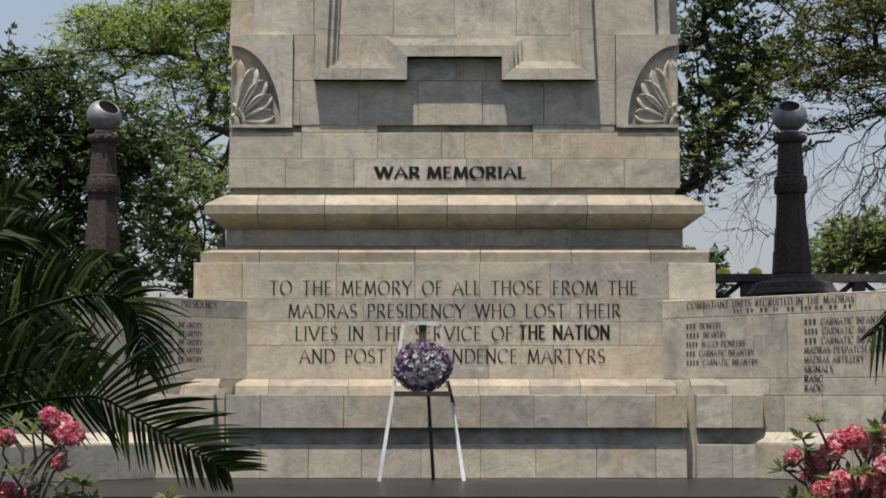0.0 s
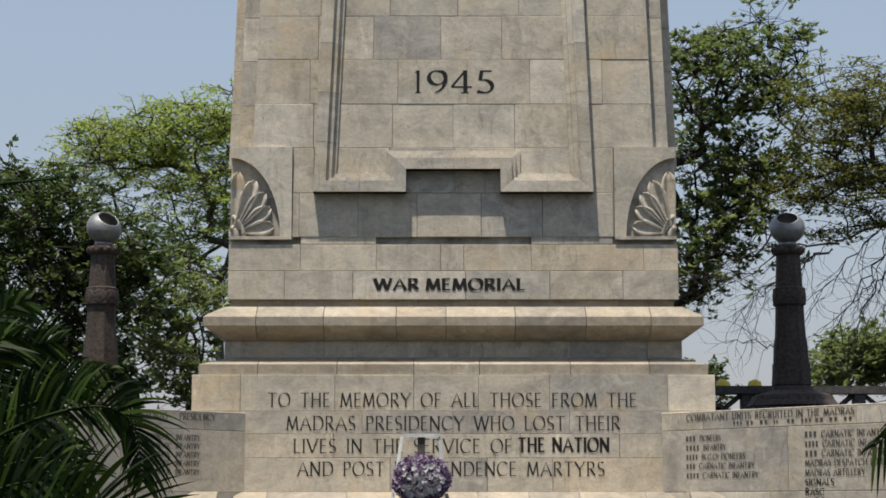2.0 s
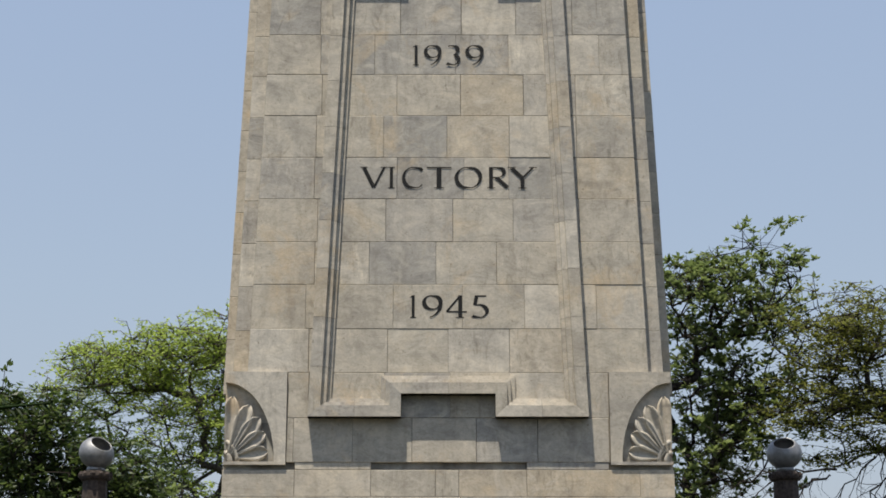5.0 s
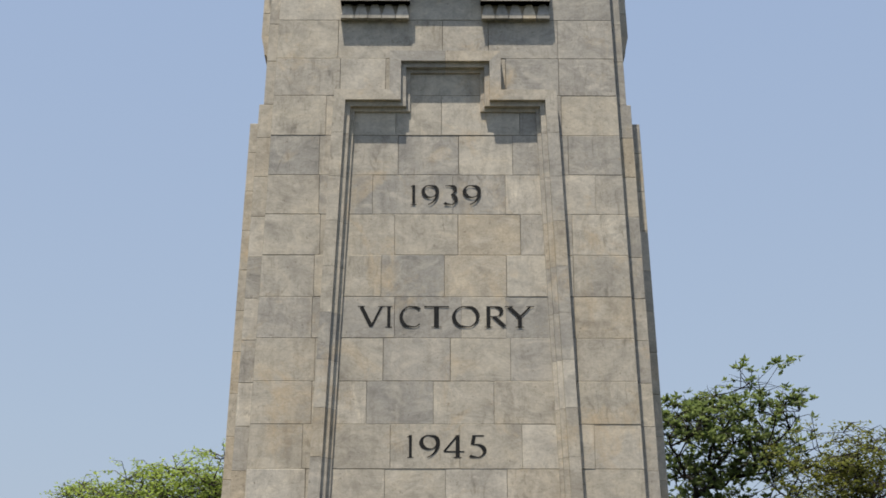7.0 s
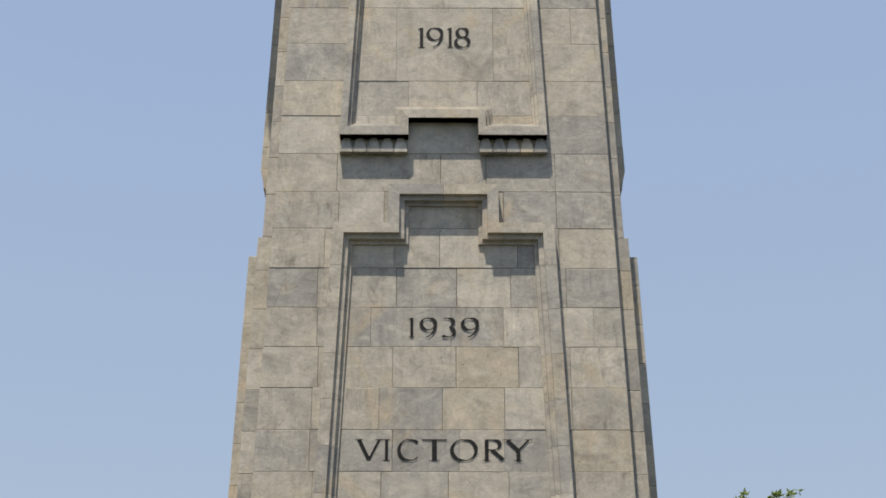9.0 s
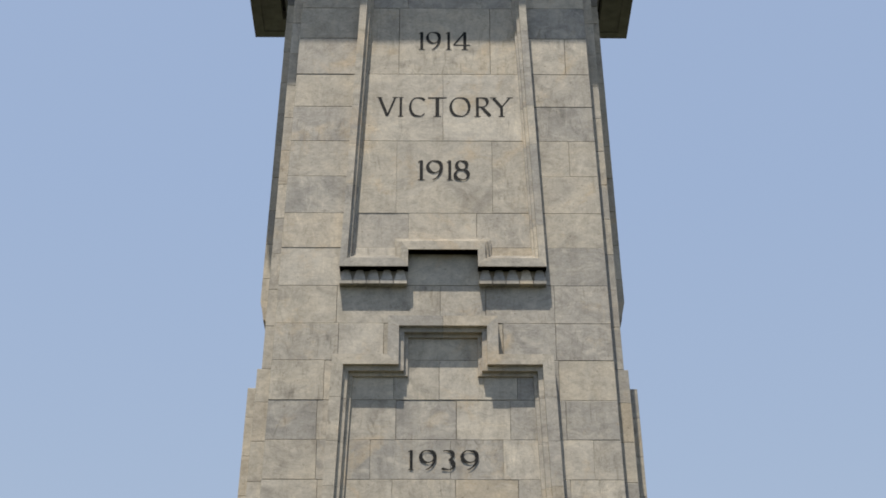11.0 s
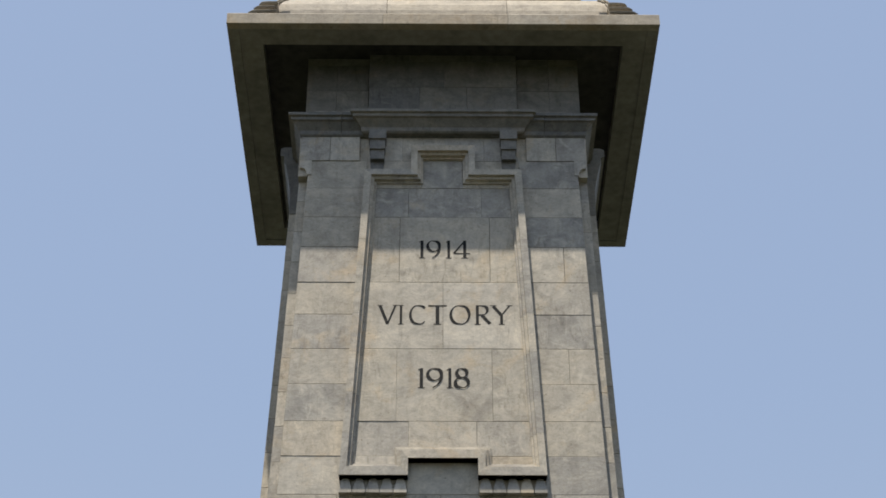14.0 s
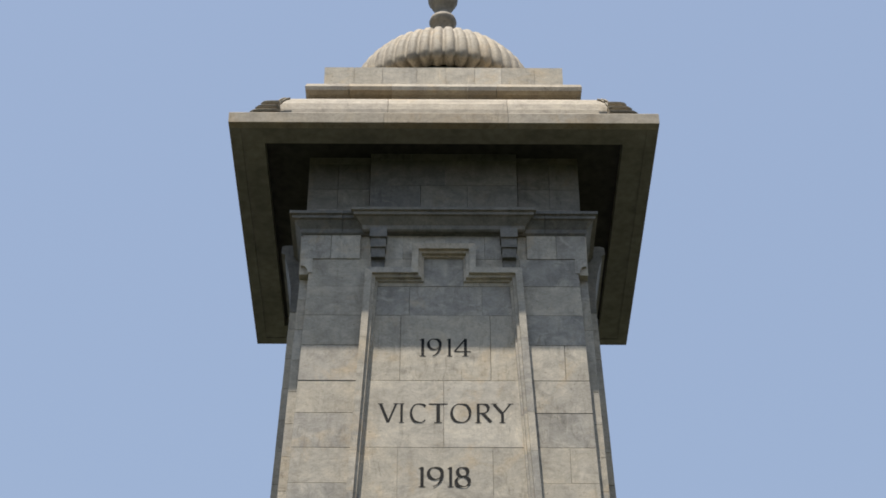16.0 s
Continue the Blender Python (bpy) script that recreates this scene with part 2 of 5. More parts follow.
def stone_block(corners, face, depth=0.05, gap=0.004, bevel=0.005, mat=STONE):
    """One slab: corners (x, z) anticlockwise from below, face(x, z) gives the y of its front; joints stay open round it."""
    gap *= chips.uniform(0.2, 1.2)
    bevel *= chips.uniform(0.35, 0.9)
    cx = sum(c[0] for c in corners) / 4
    cz = sum(c[1] for c in corners) / 4

    def ring(inset, back):
        out = []
        for x, z in corners:
            px, pz = x - math.copysign(inset, x - cx), z - math.copysign(inset, z - cz)
            out.append((px, face(px, pz) + back, pz))
        return out
    vs = ring(gap / 2 + bevel, 0) + ring(gap / 2, bevel) + ring(gap / 2, depth)
    fs = [(0, 1, 2, 3)]
    for a in (0, 4):
        for j in range(4):
            k = (j + 1) % 4
            fs.append((a + j, a + 4 + j, a + 4 + k, a + k))
    return mesh_of(vs, fs, mat)


rng = random.Random(7)


def moulding(parent, profile, half, front, back, joints, core=True, mat=None, lift=0.0):
    """A moulded course round the tower: profile of (out, height); the front is cut into stones at the joints."""
    mat = mat or STONE
    edges = [None, *joints, None]
    for a, b in zip(edges, edges[1:]):
        vs = []
        for o, z in profile:
            x0 = -(half + o) if a is None else a + 0.003
            x1 = half + o if b is None else b - 0.003
            vs += [(x0, front - o, z), (x1, front - o, z)]
        m = len(profile)
        zb, zt = profile[0][1], profile[-1][1]
        yb = front + 0.08 - min(o for o, z in profile)
        zb += lift
        for o, z in ((min(0, profile[0][0]), zb), (min(0, profile[-1][0]), zt)):
            vs += [(-half - o if a is None else a + 0.003, yb, z), (half + o if b is None else b - 0.003, yb, z)]
        fs = [(2 * i, 2 * i + 1, 2 * i + 3, 2 * i + 2) for i in range(m - 1)]
        fs += [(2 * m, 2 * m + 1, 1, 0), (2 * m - 2, 2 * m - 1, 2 * m + 3, 2 * m + 2)]
        fs += [(*range(0, 2 * m, 2), 2 * m + 2, 2 * m), (*range(1, 2 * m, 2), 2 * m + 3, 2 * m + 1)]
        part("moulded_stone", fixed(mesh_of(vs, fs, mat)), parent)
    # the two flanks and the rear
    for j, name in ((0, "flank_course"), (1, "rear_course"), (2, "flank_course")):
        b = Build()
        for i in range(len(profile) - 1):
            (o, z), (p, w) = profile[i], profile[i + 1]
            q = [(half + o, front - o, z), (half + o, back + o, z), (-half - o, back + o, z), (-half - o, front - o, z)]
            r = [(half + p, front - p, w), (half + p, back + p, w), (-half - p, back + p, w), (-half - p, front - p, w)]
            b.add([q[j], q[j + 1], r[j + 1], r[j]], [(0, 1, 2, 3)])
        part(name, b.mesh(mat, outward=False), parent)
    low = min(o for o, z in profile) - 0.01
    if core:
        part("core", Build().box(-half - low, half + low, front - low, back + low, profile[0][1] + 0.001, profile[-1][1] - 0.001).mesh(mat), parent)


# skeletons of Roman capitals in a unit-high box: "l" straight lines, "o" arcs (centre, radii, degrees from, to), after the width
CAPITALS = {
    "B": ".60 l .1,0 .1,1 l .1,1 .3,1 o .3,.76,.22,.24,90,-90 l .3,.52 .1,.52 o .32,.26,.27,.26,90,-90 l .32,0 .1,0", "A": ".86 l 0,0 .43,1 .86,0 l .16,.36 .70,.36", "C": ".84 o .48,.5,.46,.5,42,318", "D": ".84 l .1,0 .1,1 l .1,1 .38,1 o .38,.5,.46,.5,90,-90 l .38,0 .1,0",
    "E": ".56 l .08,0 .08,1 l .08,1 .54,1 l .08,.53 .48,.53 l .08,0 .56,0", "F": ".54 l .08,0 .08,1 l .08,1 .54,1 l .08,.52 .47,.52", "H": ".80 l .08,0 .08,1 l .72,0 .72,1 l .08,.52 .72,.52",
    "I": ".18 l .09,0 .09,1", "L": ".54 l .08,1 .08,0 l .08,0 .54,0", "M": ".98 l .06,0 .16,1 l .16,1 .49,.08 l .49,.08 .82,1 l .82,1 .92,0", "N": ".84 l .08,0 .08,1 l .08,1 .76,0 l .76,0 .76,1",
    "O": ".96 o .48,.5,.46,.5,0,360", "P": ".60 l .1,0 .1,1 l .1,1 .33,1 o .33,.74,.25,.26,90,-90 l .33,.48 .1,.48", "R": ".72 l .1,0 .1,1 l .1,1 .33,1 o .33,.75,.25,.25,90,-90 l .33,.5 .1,.5 l .3,.5 .70,0",
    "S": ".56 o .29,.75,.23,.25,40,245 l .19,.53 .40,.44 o .27,.25,.25,.25,65,-140", "T": ".72 l .36,0 .36,1 l 0,1 .72,1", "U": ".78 l .1,1 .1,.34 o .39,.34,.29,.34,180,360 l .68,.34 .68,1", "V": ".84 l 0,1 .42,0 l .42,0 .84,1",
    "W": "1.2 l 0,1 .31,0 l .31,0 .6,1 l .6,1 .89,0 l .89,0 1.2,1", "Y": ".78 l 0,1 .39,.48 l .78,1 .39,.48 l .39,.48 .39,0", "G": ".88 o .48,.5,.46,.5,42,330 l .80,.1 .80,.45", "K": ".76 l .08,0 .08,1 l .68,1 .1,.45 l .28,.6 .74,0",
    "1": ".24 l .14,0 .14,1 l .14,1 .0,.9", "3": ".52 o .24,.76,.24,.24,130,-75 o .24,.27,.27,.27,75,-140", "4": ".74 l .5,0 .5,1 l .5,1 0,.27 l 0,.27 .74,.27", "5": ".54 l .5,1 .16,1 l .16,1 .1,.56 o .22,.29,.30,.29,112,-135",
    "8": ".56 o .28,.76,.21,.24,0,360 o .28,.27,.27,.27,0,360", "9": ".62 o .31,.69,.29,.31,0,360 o .10,.62,.50,.62,8,-75", "(": ".2 o .3,.5,.26,.55,130,230", ")": ".2 o -.1,.5,.26,.55,50,-50", ".": ".14 l .07,0 .07,.14"}
SERIFS = {"A": "b.0 b.86", "C": "", "D": "t.1 b.1", "E": "", "F": "b.08", "H": "t.08 t.72 b.08 b.72", "I": "t.09 b.09", "L": "t.08", "M": "b.06 b.92", "N": "t.08 b.08 t.76", "P": "b.1", "R": "b.1", "T": "b.36", "U": "t.1 t.68",
          "V": "t.0 t.84", "W": "t.0 t1.2", "Y": "t.0 t.78 b.39", "1": "b.14", "4": "b.5"}
NIB = radians(24)
GLYPHS = {}


def glyph(ch, weight):
    """Mesh of one letter drawn with a broad pen: verts in a unit box, faces, width for unit height."""
    key = (ch, weight)
    if key not in GLYPHS:
        words = CAPITALS[ch].split()
        width, lines = float(words[0]), []
        for w in words[1:]:
            if w in "lo":
                kind = w
                if w == "l":
                    lines.append([])
            elif kind == "l":
                lines[-1].append(Vector([float(q) for q in w.split(",")]))
            else:
                cx, cy, rx, ry, a, b = [float(q) for q in w.split(",")]
                n = max(6, int(abs(b - a) / 15))
                lines.append([Vector((cx + rx * math.cos(q), cy + ry * math.sin(q))) for q in [radians(a + (b - a) * i / n) for i in range(n + 1)]])
        vs, fs = [], []
        for pts in lines:
            k = len(vs)
            for i, p in enumerate(pts):
                d = (pts[min(i + 1, len(pts) - 1)] - pts[max(i - 1, 0)]).normalized()
                across = abs(d.x * math.sin(NIB) - d.y * math.cos(NIB))
                half = weight * (0.27 + 0.73 * across ** 2) / 2
                side = Vector((-d.y, d.x)) * half
                q = Vector((p.x, min(1 - half * abs(d.x), max(half * abs(d.x), p.y))))
                vs += [q + side, q - side]
            fs += [(k + 2 * i, k + 2 * i + 1, k + 2 * i + 3, k + 2 * i + 2) for i in range(len(pts) - 1)]
        for mark in SERIFS.get(ch, "").split():
            x, k = float(mark[1:]), len(vs)
            z0, z1 = (0.0, 0.035) if mark[0] == "b" else (0.965, 1.0)
            vs += [Vector(q) for q in ((x - 0.1 - weight * 0.3, z0), (x + 0.1 + weight * 0.3, z0), (x + 0.1 + weight * 0.3, z1), (x - 0.1 - weight * 0.3, z1))]
            fs.append((k, k + 1, k + 2, k + 3))
        GLYPHS[key] = ([(v.x / width, v.y) for v in vs], fs, width)
    return GLYPHS[key]


def cut_letter(parent, b, x, z, width, face, mat, turn, centre, lift):
    """One letter of a line, laid on the face."""
    vs = []
    for px, pz, up in b.v:
        px -= width / 2 if centre else 0
        o = lift + up
        if turn:
            vs.append((x[0] + px * math.cos(turn) + o * math.sin(turn), x[1] + px * math.sin(turn) - o * math.cos(turn), z + pz))
        else:
            vs.append((x + px, face(x + px, z + pz) - o, z + pz))
    return part("letter", mesh_of(vs, b.f, mat), parent)


def inscription(parent, words, x, z, height, width, face, mat=None, weight=0.12, boxes=None, turn=0.0, centre=True, lift=0.004, space=0.2, gap=0.62):
    """Painted letters of the given height and line width on the face; boxes: where each letter starts and ends along the line."""
    mat = mat or LETTER
    if boxes is None:
        at, boxes = 0.0, []
        for ch in words:
            if ch == " ":
                at += gap
                continue
            w = glyph(ch, weight)[2]
            boxes.append((at, at + w))
            at += w + space
        boxes = [(p / boxes[-1][1], q / boxes[-1][1]) for p, q in boxes]
    for ch, (p, q) in zip(words.replace(" ", ""), boxes):
        gv, gf, gw = glyph(ch, weight)
        b = Build().add([(p * width + u * (q - p) * width, v * height, 0.00004 * i) for i, (u, v) in enumerate(gv)], gf)
        cut_letter(parent, b, x, z, width, face, mat, turn, centre, lift)


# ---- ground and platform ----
# Lawn's shade is put into its colour, to cut light bounced under the eave.
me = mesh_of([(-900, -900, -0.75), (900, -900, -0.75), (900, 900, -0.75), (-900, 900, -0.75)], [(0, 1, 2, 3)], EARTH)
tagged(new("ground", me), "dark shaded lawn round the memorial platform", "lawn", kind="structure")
# Unseen belt behind the camera, added to block low sky and deepen shade.
belt = random.Random(5)
vs, fs = [], []
for i in range(61):
    q = radians(200 + 140 * i / 60)
    top = 12 + belt.uniform(-2.5, 2.5)
    for r, z in ((62, -0.75), (58, 0.45 * top), (60, 0.8 * top), (66, top)):
        r += belt.uniform(-2.5, 2.5)
        vs.append((r * math.cos(q), r * math.sin(q), z))
for i in range(60):
    fs += [(4 * i + j, 4 * i + j + 1, 4 * i + j + 5, 4 * i + j + 4) for j in range(3)]
tagged(new("backdrop", mesh_of(vs, fs, material("sky_blocker_green", speckled((0.02, 0.03, 0.012), (0.07, 0.09, 0.03), 1.2, 0.9, 0.6, 0.0, 0.1)))), "unseen dark green belt added to block the low sky", "trees", kind="structure")
platform = thing("platform", (0, 0, -0.75), "polished black granite platform under the memorial", "platform", kind="structure")
b = Build().box(-9, 9, -3.80, 9, 0, 0.71)
part("step_body", b.mesh(BLACK_GRANITE), platform)
slab_mesh = Build().box(0, 1.7992, 0, 1.7992, 0.711, 0.75).mesh(BLACK_GRANITE)
for i in range(10):
    for j in range(7):
        part("floor_slab", slab_mesh, platform).location = (-8.99 + i * 1.8, -3.86 + j * 1.8, 0)

# ---- the memorial tower ----
AXIS = 2.2
tower = thing("war_memorial", (0, 0, 0), "tall grey marble memorial tower with inscriptions and fluted dome", "monument")


def at_px(*xs):
    return [(x - 801) / 187.5 for x in xs]


def ledge(a, c, y=0.0):
    """A stone with a bevelled top that leans on the wall above the base."""
    prof = [(-0.15, 0.742), (-0.13, 0.825), (-0.02, 0.888), (0.02, 0.888), (0.02, 0.742)]
    vs = [(x, y + o, z) for o, z in prof for x in (a, c)]
    return fixed(mesh_of(vs, [*[(2 * i, 2 * i + 1, (2 * i + 3) % 10, (2 * i + 2) % 10) for i in range(5)], (0, 2, 4, 6, 8), (9, 7, 5, 3, 1)], OLD_STONE))


# lower base: footing course, shadow gap and band with a sloping top
footing = part("footing", Build().box(-2.02, 2.02, -0.80, 5.2, 0, 0.735).mesh(JOINT), tower)
FACE_B = -0.85
SPLIT = at_px(418, 476, 556, 645, 744, 843, 935, 1036, 1135, 1187)
for a, c in zip(SPLIT, SPLIT[1:]):
    part("footing_stone", stone_block([(a, 0.0), (c, 0.0), (c, 0.30), (a, 0.30)], lambda x, z: FACE_B + 0.02 * (z > 0.27), 0.09), footing)
SPLIT = at_px(418, 476, 615, 694, 756, 843, 932, 1020, 1135, 1187)
for a, c in zip(SPLIT, SPLIT[1:]):
    part("recess_stone", stone_block([(a, 0.30), (c, 0.30), (c, 0.45), (a, 0.45)], lambda x, z: FACE_B + 0.055, 0.05), footing)
    part("band_stone", stone_block([(a, 0.445), (c, 0.445), (c, 0.74), (a, 0.74)], lambda x, z: FACE_B - 0.03, 0.09), footing)
    part("ledge_slab", Build().box(a + .002, c - .002, FACE_B + 0.02, 0.02, .715, .7395).mesh(STONE), footing)
    part("sloping_stone", ledge(a + .002, c - .002), footing)

# shoulder blocks of the base on both sides, in front of the wings
for side in (-1, 1):
    sh = part("shoulder_base", Build().box(*sorted((side * 2.14, side * 2.70)), -0.80, 0.4, 0, 0.74).mesh(JOINT), tower)
    xs = [side * x for x in (2.145, 2.46, 2.735)]
    for a, c in zip(xs, xs[1:]):
        a, c = min(a, c), max(a, c)
        part("footing_stone", stone_block([(a, 0.0), (c, 0.0), (c, 0.30), (a, 0.30)], lambda x, z: FACE_B, 0.09), sh)
        part("recess_stone", stone_block([(a, 0.30), (c, 0.30), (c, 0.45), (a, 0.45)], lambda x, z: FACE_B + 0.055, 0.05), sh)
        part("band_stone", stone_block([(a, 0.445), (c, 0.445), (c, 0.74), (a, 0.74)], lambda x, z: FACE_B - 0.03, 0.09), sh)
        part("ledge_slab", Build().box(a + .002, c - .002, FACE_B + 0.02, 0.02, .715, .7395).mesh(STONE), sh)
        part("sloping_stone", ledge(a + .002, c - .002, -0.4), sh)
    x0, x1 = sorted((side * 2.065, side * 2.14))
    b = Build().box(x0, x1, FACE_B + 0.09, 0.3, 0, 0.80)
    part("corner_strip", b.mesh(STONE), sh)

# die with the dedication
die = part("inscribed_die", Build().box(-2.45, 2.45, 0.03, 4.37, 0.74, 1.98).mesh(JOINT), tower)
flat = lambda x, z: 0.0
LEVELS = [0.885, 1.203, 1.428, 1.64, 1.984]
CUTS = [at_px(690, 860, 975, 1178), at_px(428, 590, 745, 918, 1092), at_px(428, 640, 800, 1005, 1178), at_px(426, 592, 731, 845, 970, 1178)]
for i, cuts in enumerate(CUTS):
    edges = [-2.46, *cuts, 2.46]
    for a, c in zip(edges, edges[1:]):
        part("stone_block", stone_block([(a, LEVELS[i]), (c, LEVELS[i]), (c, LEVELS[i + 1]), (a, LEVELS[i + 1])], flat), die)
b = Build()
for s in (-1, 1):
    for i in range(4):
        for j in range(5):
            x0, x1 = sorted((s * 2.44, s * 2.46))
            b.box(x0, x1, 0.05 + j * 0.87, 0.915 + j * 0.87, LEVELS[i] + 0.003, LEVELS[i + 1] - 0.003)
part("flank_stones", b.mesh(STONE), die, kind="stuff")
for words, px, y, w in (("TO THE MEMORY OF ALL THOSE FROM THE", 801, 522, 650), ("MADRAS PRESIDENCY WHO LOST THEIR", 803, 563, 587),
                        ("LIVES IN THE SERVICE OF", 714, 603, 383), ("AND POST INDEPENDENCE MARTYRS", 799, 643, 538)):
    inscription(die, words, (px - 803.5) / 188, 0.697 + (706.9 - y) / 188.2, 0.133, w / 188, flat, DULL_LETTER, 0.14, gap=0.72)
inscription(die, "THE NATION", (997 - 803.5) / 188, 0.70 + (706.9 - 602) / 188.2, 0.138, 159 / 188, flat, weight=0.27)

# sloping cap, neck and cornice
cap = part("cap_course", Build().box(-2.08, 2.08, 0.4, 4.0, 1.98, 2.3).mesh(JOINT), tower)
moulding(cap, [(-0.03, 1.987), (-0.03, 2.083), (-0.36, 2.19)], 2.43, 0.0, 4.4, at_px(455, 595, 731, 847, 1008, 1148), mat=OLD_STONE)
moulding(cap, [(0.0, 2.165), (0.0, 2.335)], 2.193, 0.30, 4.1, at_px(420, 570, 720, 850, 1010, 1150))
cornice = part("lower_cornice", Build().box(-2.1, 2.1, 0.35, 4.05, 2.3, 2.72).mesh(JOINT), tower)
moulding(cornice, [(0.0, 2.332), (0.03, 2.345), (0.20, 2.44), (0.22, 2.452), (0.22, 2.535), (0.205, 2.55), (0.04, 2.65)], 2.15, 0.26, 4.14,
         at_px(450, 570, 699, 788, 911, 1037, 1152), mat=OLD_STONE)
moulding(cornice, [(0.0, 2.65), (0.0, 2.722)], 2.125, 0.31, 4.1, at_px(500, 800, 1100))

# title block
title = part("title_block", Build().box(-2.13, 2.13, 0.283, 4.13, 2.72, 3.32).mesh(JOINT), tower)
FT = lambda x, z: 0.235 + 0.027 * (z - 2.7)
for z0, z1, cuts in ((2.722, 3.0, at_px(497, 620, 823, 975, 1107)), (3.0, 3.258, at_px(525, 662, 778, 820, 942, 1145))):
    edges = [-2.165, *cuts, 2.165]
    for a, c in zip(edges, edges[1:]):
        part("stone_block", stone_block([(a, z0), (c, z0), (c, z1), (a, z1)], FT), title)
for a, c in zip(at_px(525, 942), at_px(662, 1090)):
    part("stone_block", stone_block([(a, 3.258), (c, 3.258), (c, 3.335), (a, 3.335)], FT), title)
b = Build()
for s in (-1, 1):
    x0, x1 = sorted((s * 2.12, s * 2.16))
    for j in range(4):
        b.box(x0, x1, 0.3 + j * 0.95, 1.245 + j * 0.95, 2.73, 3.28)
part("flank_stones", b.mesh(STONE), title, kind="stuff")
inscription(title, "WAR MEMORIAL", -0.035, 2.81, 0.118, 1.44, FT, lift=0.005, weight=0.29, space=0.2, gap=0.4)


# shaft: three stepped layers, battered
def w1(z):
    return 1.95 - 0.0315 * (z - 4.2)


def y1(x, z):
    return 0.27 + 0.027 * (z - 4.2)


shaft = part("shaft_core", Build().box(-w1(3.3) + 0.02, w1(3.3) - 0.02, y1(0, 3.3) + 0.035, 4.1, 3.3, 15.0,
             (-w1(15) + 0.02, w1(15) - 0.02, y1(0, 15) + 0.035, 3.75)).mesh(JOINT), tower)
ZS = [4.212 + 0.449 * i for i in range(23)]
# lower stage: course by course, with the joints as they lie
LOWER = [(3.33, (-1.49, -0.92, -0.35, 0.27, 0.86, 1.55)), (3.763, (-1.35, -0.62, 0.02, 0.6, 1.35)), (4.21, (-1.36, -0.59, 0.0, 0.6, 1.33)), (4.65, (-1.40, -0.54, 0.14, 0.75, 1.46)),
         (5.10, (-1.32, -0.78, -0.12, 0.48, 1.30)), (5.54, (-1.30, -0.62, 0.05, 0.65, 1.31)), (5.99, (-1.34, -0.51, 0.16, 0.61, 1.30)), (6.43, (-1.33, -0.65, -0.01, 0.62, 1.30)),
         (6.88, (-1.28, -0.52, 0.13, 0.77, 1.30)), (7.33, (-1.30, -0.75, 0.08, 0.62, 1.55)), (7.77, (-1.31, -0.49, 0.14, 0.70, 1.28)), (8.22, (-1.25, -0.52, -0.04, 0.78, 1.22)),
         (8.68, (-1.11, -0.63, 0.64, 1.20)), (9.12, (-1.14, -0.03, 0.46, 1.20)), (9.58, ())]


def lay(z0, z1, left, right, cuts):
    """One course of slabs between left(z) and right(z)."""
    ends = [None, *cuts, None]
    off = [rng.uniform(-0.003, 0.003) for _ in ends]
    for i, (a, c) in enumerate(zip(ends, ends[1:])):
        q = [(left(z0) if a is None else a, z0), (right(z0) if c is None else c, z0), (right(z1) if c is None else c, z1), (left(z1) if a is None else a, z1)]
        part("stone_block", stone_block(q, lambda x, z: y1(x, z) + off[i]), shaft)


for (z0, cuts), (z1, _) in zip(LOWER, LOWER[1:]):
    if z0 < 4.0:
        lay(z0, z1, lambda z: -1.555, lambda z: 1.555, cuts)
    else:
        lay(z0, z1, lambda z: -w1(z), w1, cuts)
inner = lambda z: 1.10 - 0.0413 * (z - 9.82)
PIERS = [9.58, 10.05, 10.49, 10.97, 11.44, 11.91, 12.36, 12.87, 13.31, 13.75, 14.17]
for i, (z0, z1) in enumerate(zip(PIERS, PIERS[1:])):
    lay(z0, z1, lambda z: -w1(z), lambda z: -inner(z), ())
    lay(z0, z1, inner, w1, (1.42,) if i in (3, 6) else ())
for z0, z1, cuts in ((9.58, 10.05, (-0.39, 0.39)), (10.05, 10.49, (-0.38, 0.37)), (10.49, 11.44, (-0.52, 0.55)), (11.44, 12.36, (0.0,)), (12.36, 13.31, (-0.51, 0.55)), (13.31, 13.75, (-0.41, 0.46)),
                     (13.75, 14.17, (-0.26, 0.24)), (14.17, 14.62, (-0.5, 0.02, 0.5))):
    lay(z0, z1, lambda z: -inner(z), inner, cuts)


def strip(name, out0, out1, back, z0, z1, label=""):
    """A stepped-back strip of the shaft on both sides, laid in courses, with its plain flank."""
    zs = [z0] + [z for z in ZS if z0 + 0.2 < z < z1 - 0.2] + [z1]
    for s in (-1, 1):
        body = Build().box(*sorted((s * (w1(z0) - 0.05), s * (w1(z0) + out1 - 0.02))), y1(0, z0) + back + 0.03, 2 * AXIS - y1(0, z0) - back, z0, z1,
                           (*sorted((s * (w1(z1) - 0.05), s * (w1(z1) + out1 - 0.02))), y1(0, z1) + back + 0.03, 2 * AXIS - y1(0, z1) - back))
        ob = part(name, body.mesh(STONE), tower, label)
        for a, c in zip(zs, zs[1:]):
            q = [(s * (w1(a) + out0 + 0.002), a), (s * (w1(a) + out1), a), (s * (w1(c) + out1), c), (s * (w1(c) + out0 + 0.002), c)]
            if s < 0:
                q = [q[1], q[0], q[3], q[2]]
            part("stone_block", stone_block(q, lambda x, z: y1(x, z) + back, 0.06), ob)


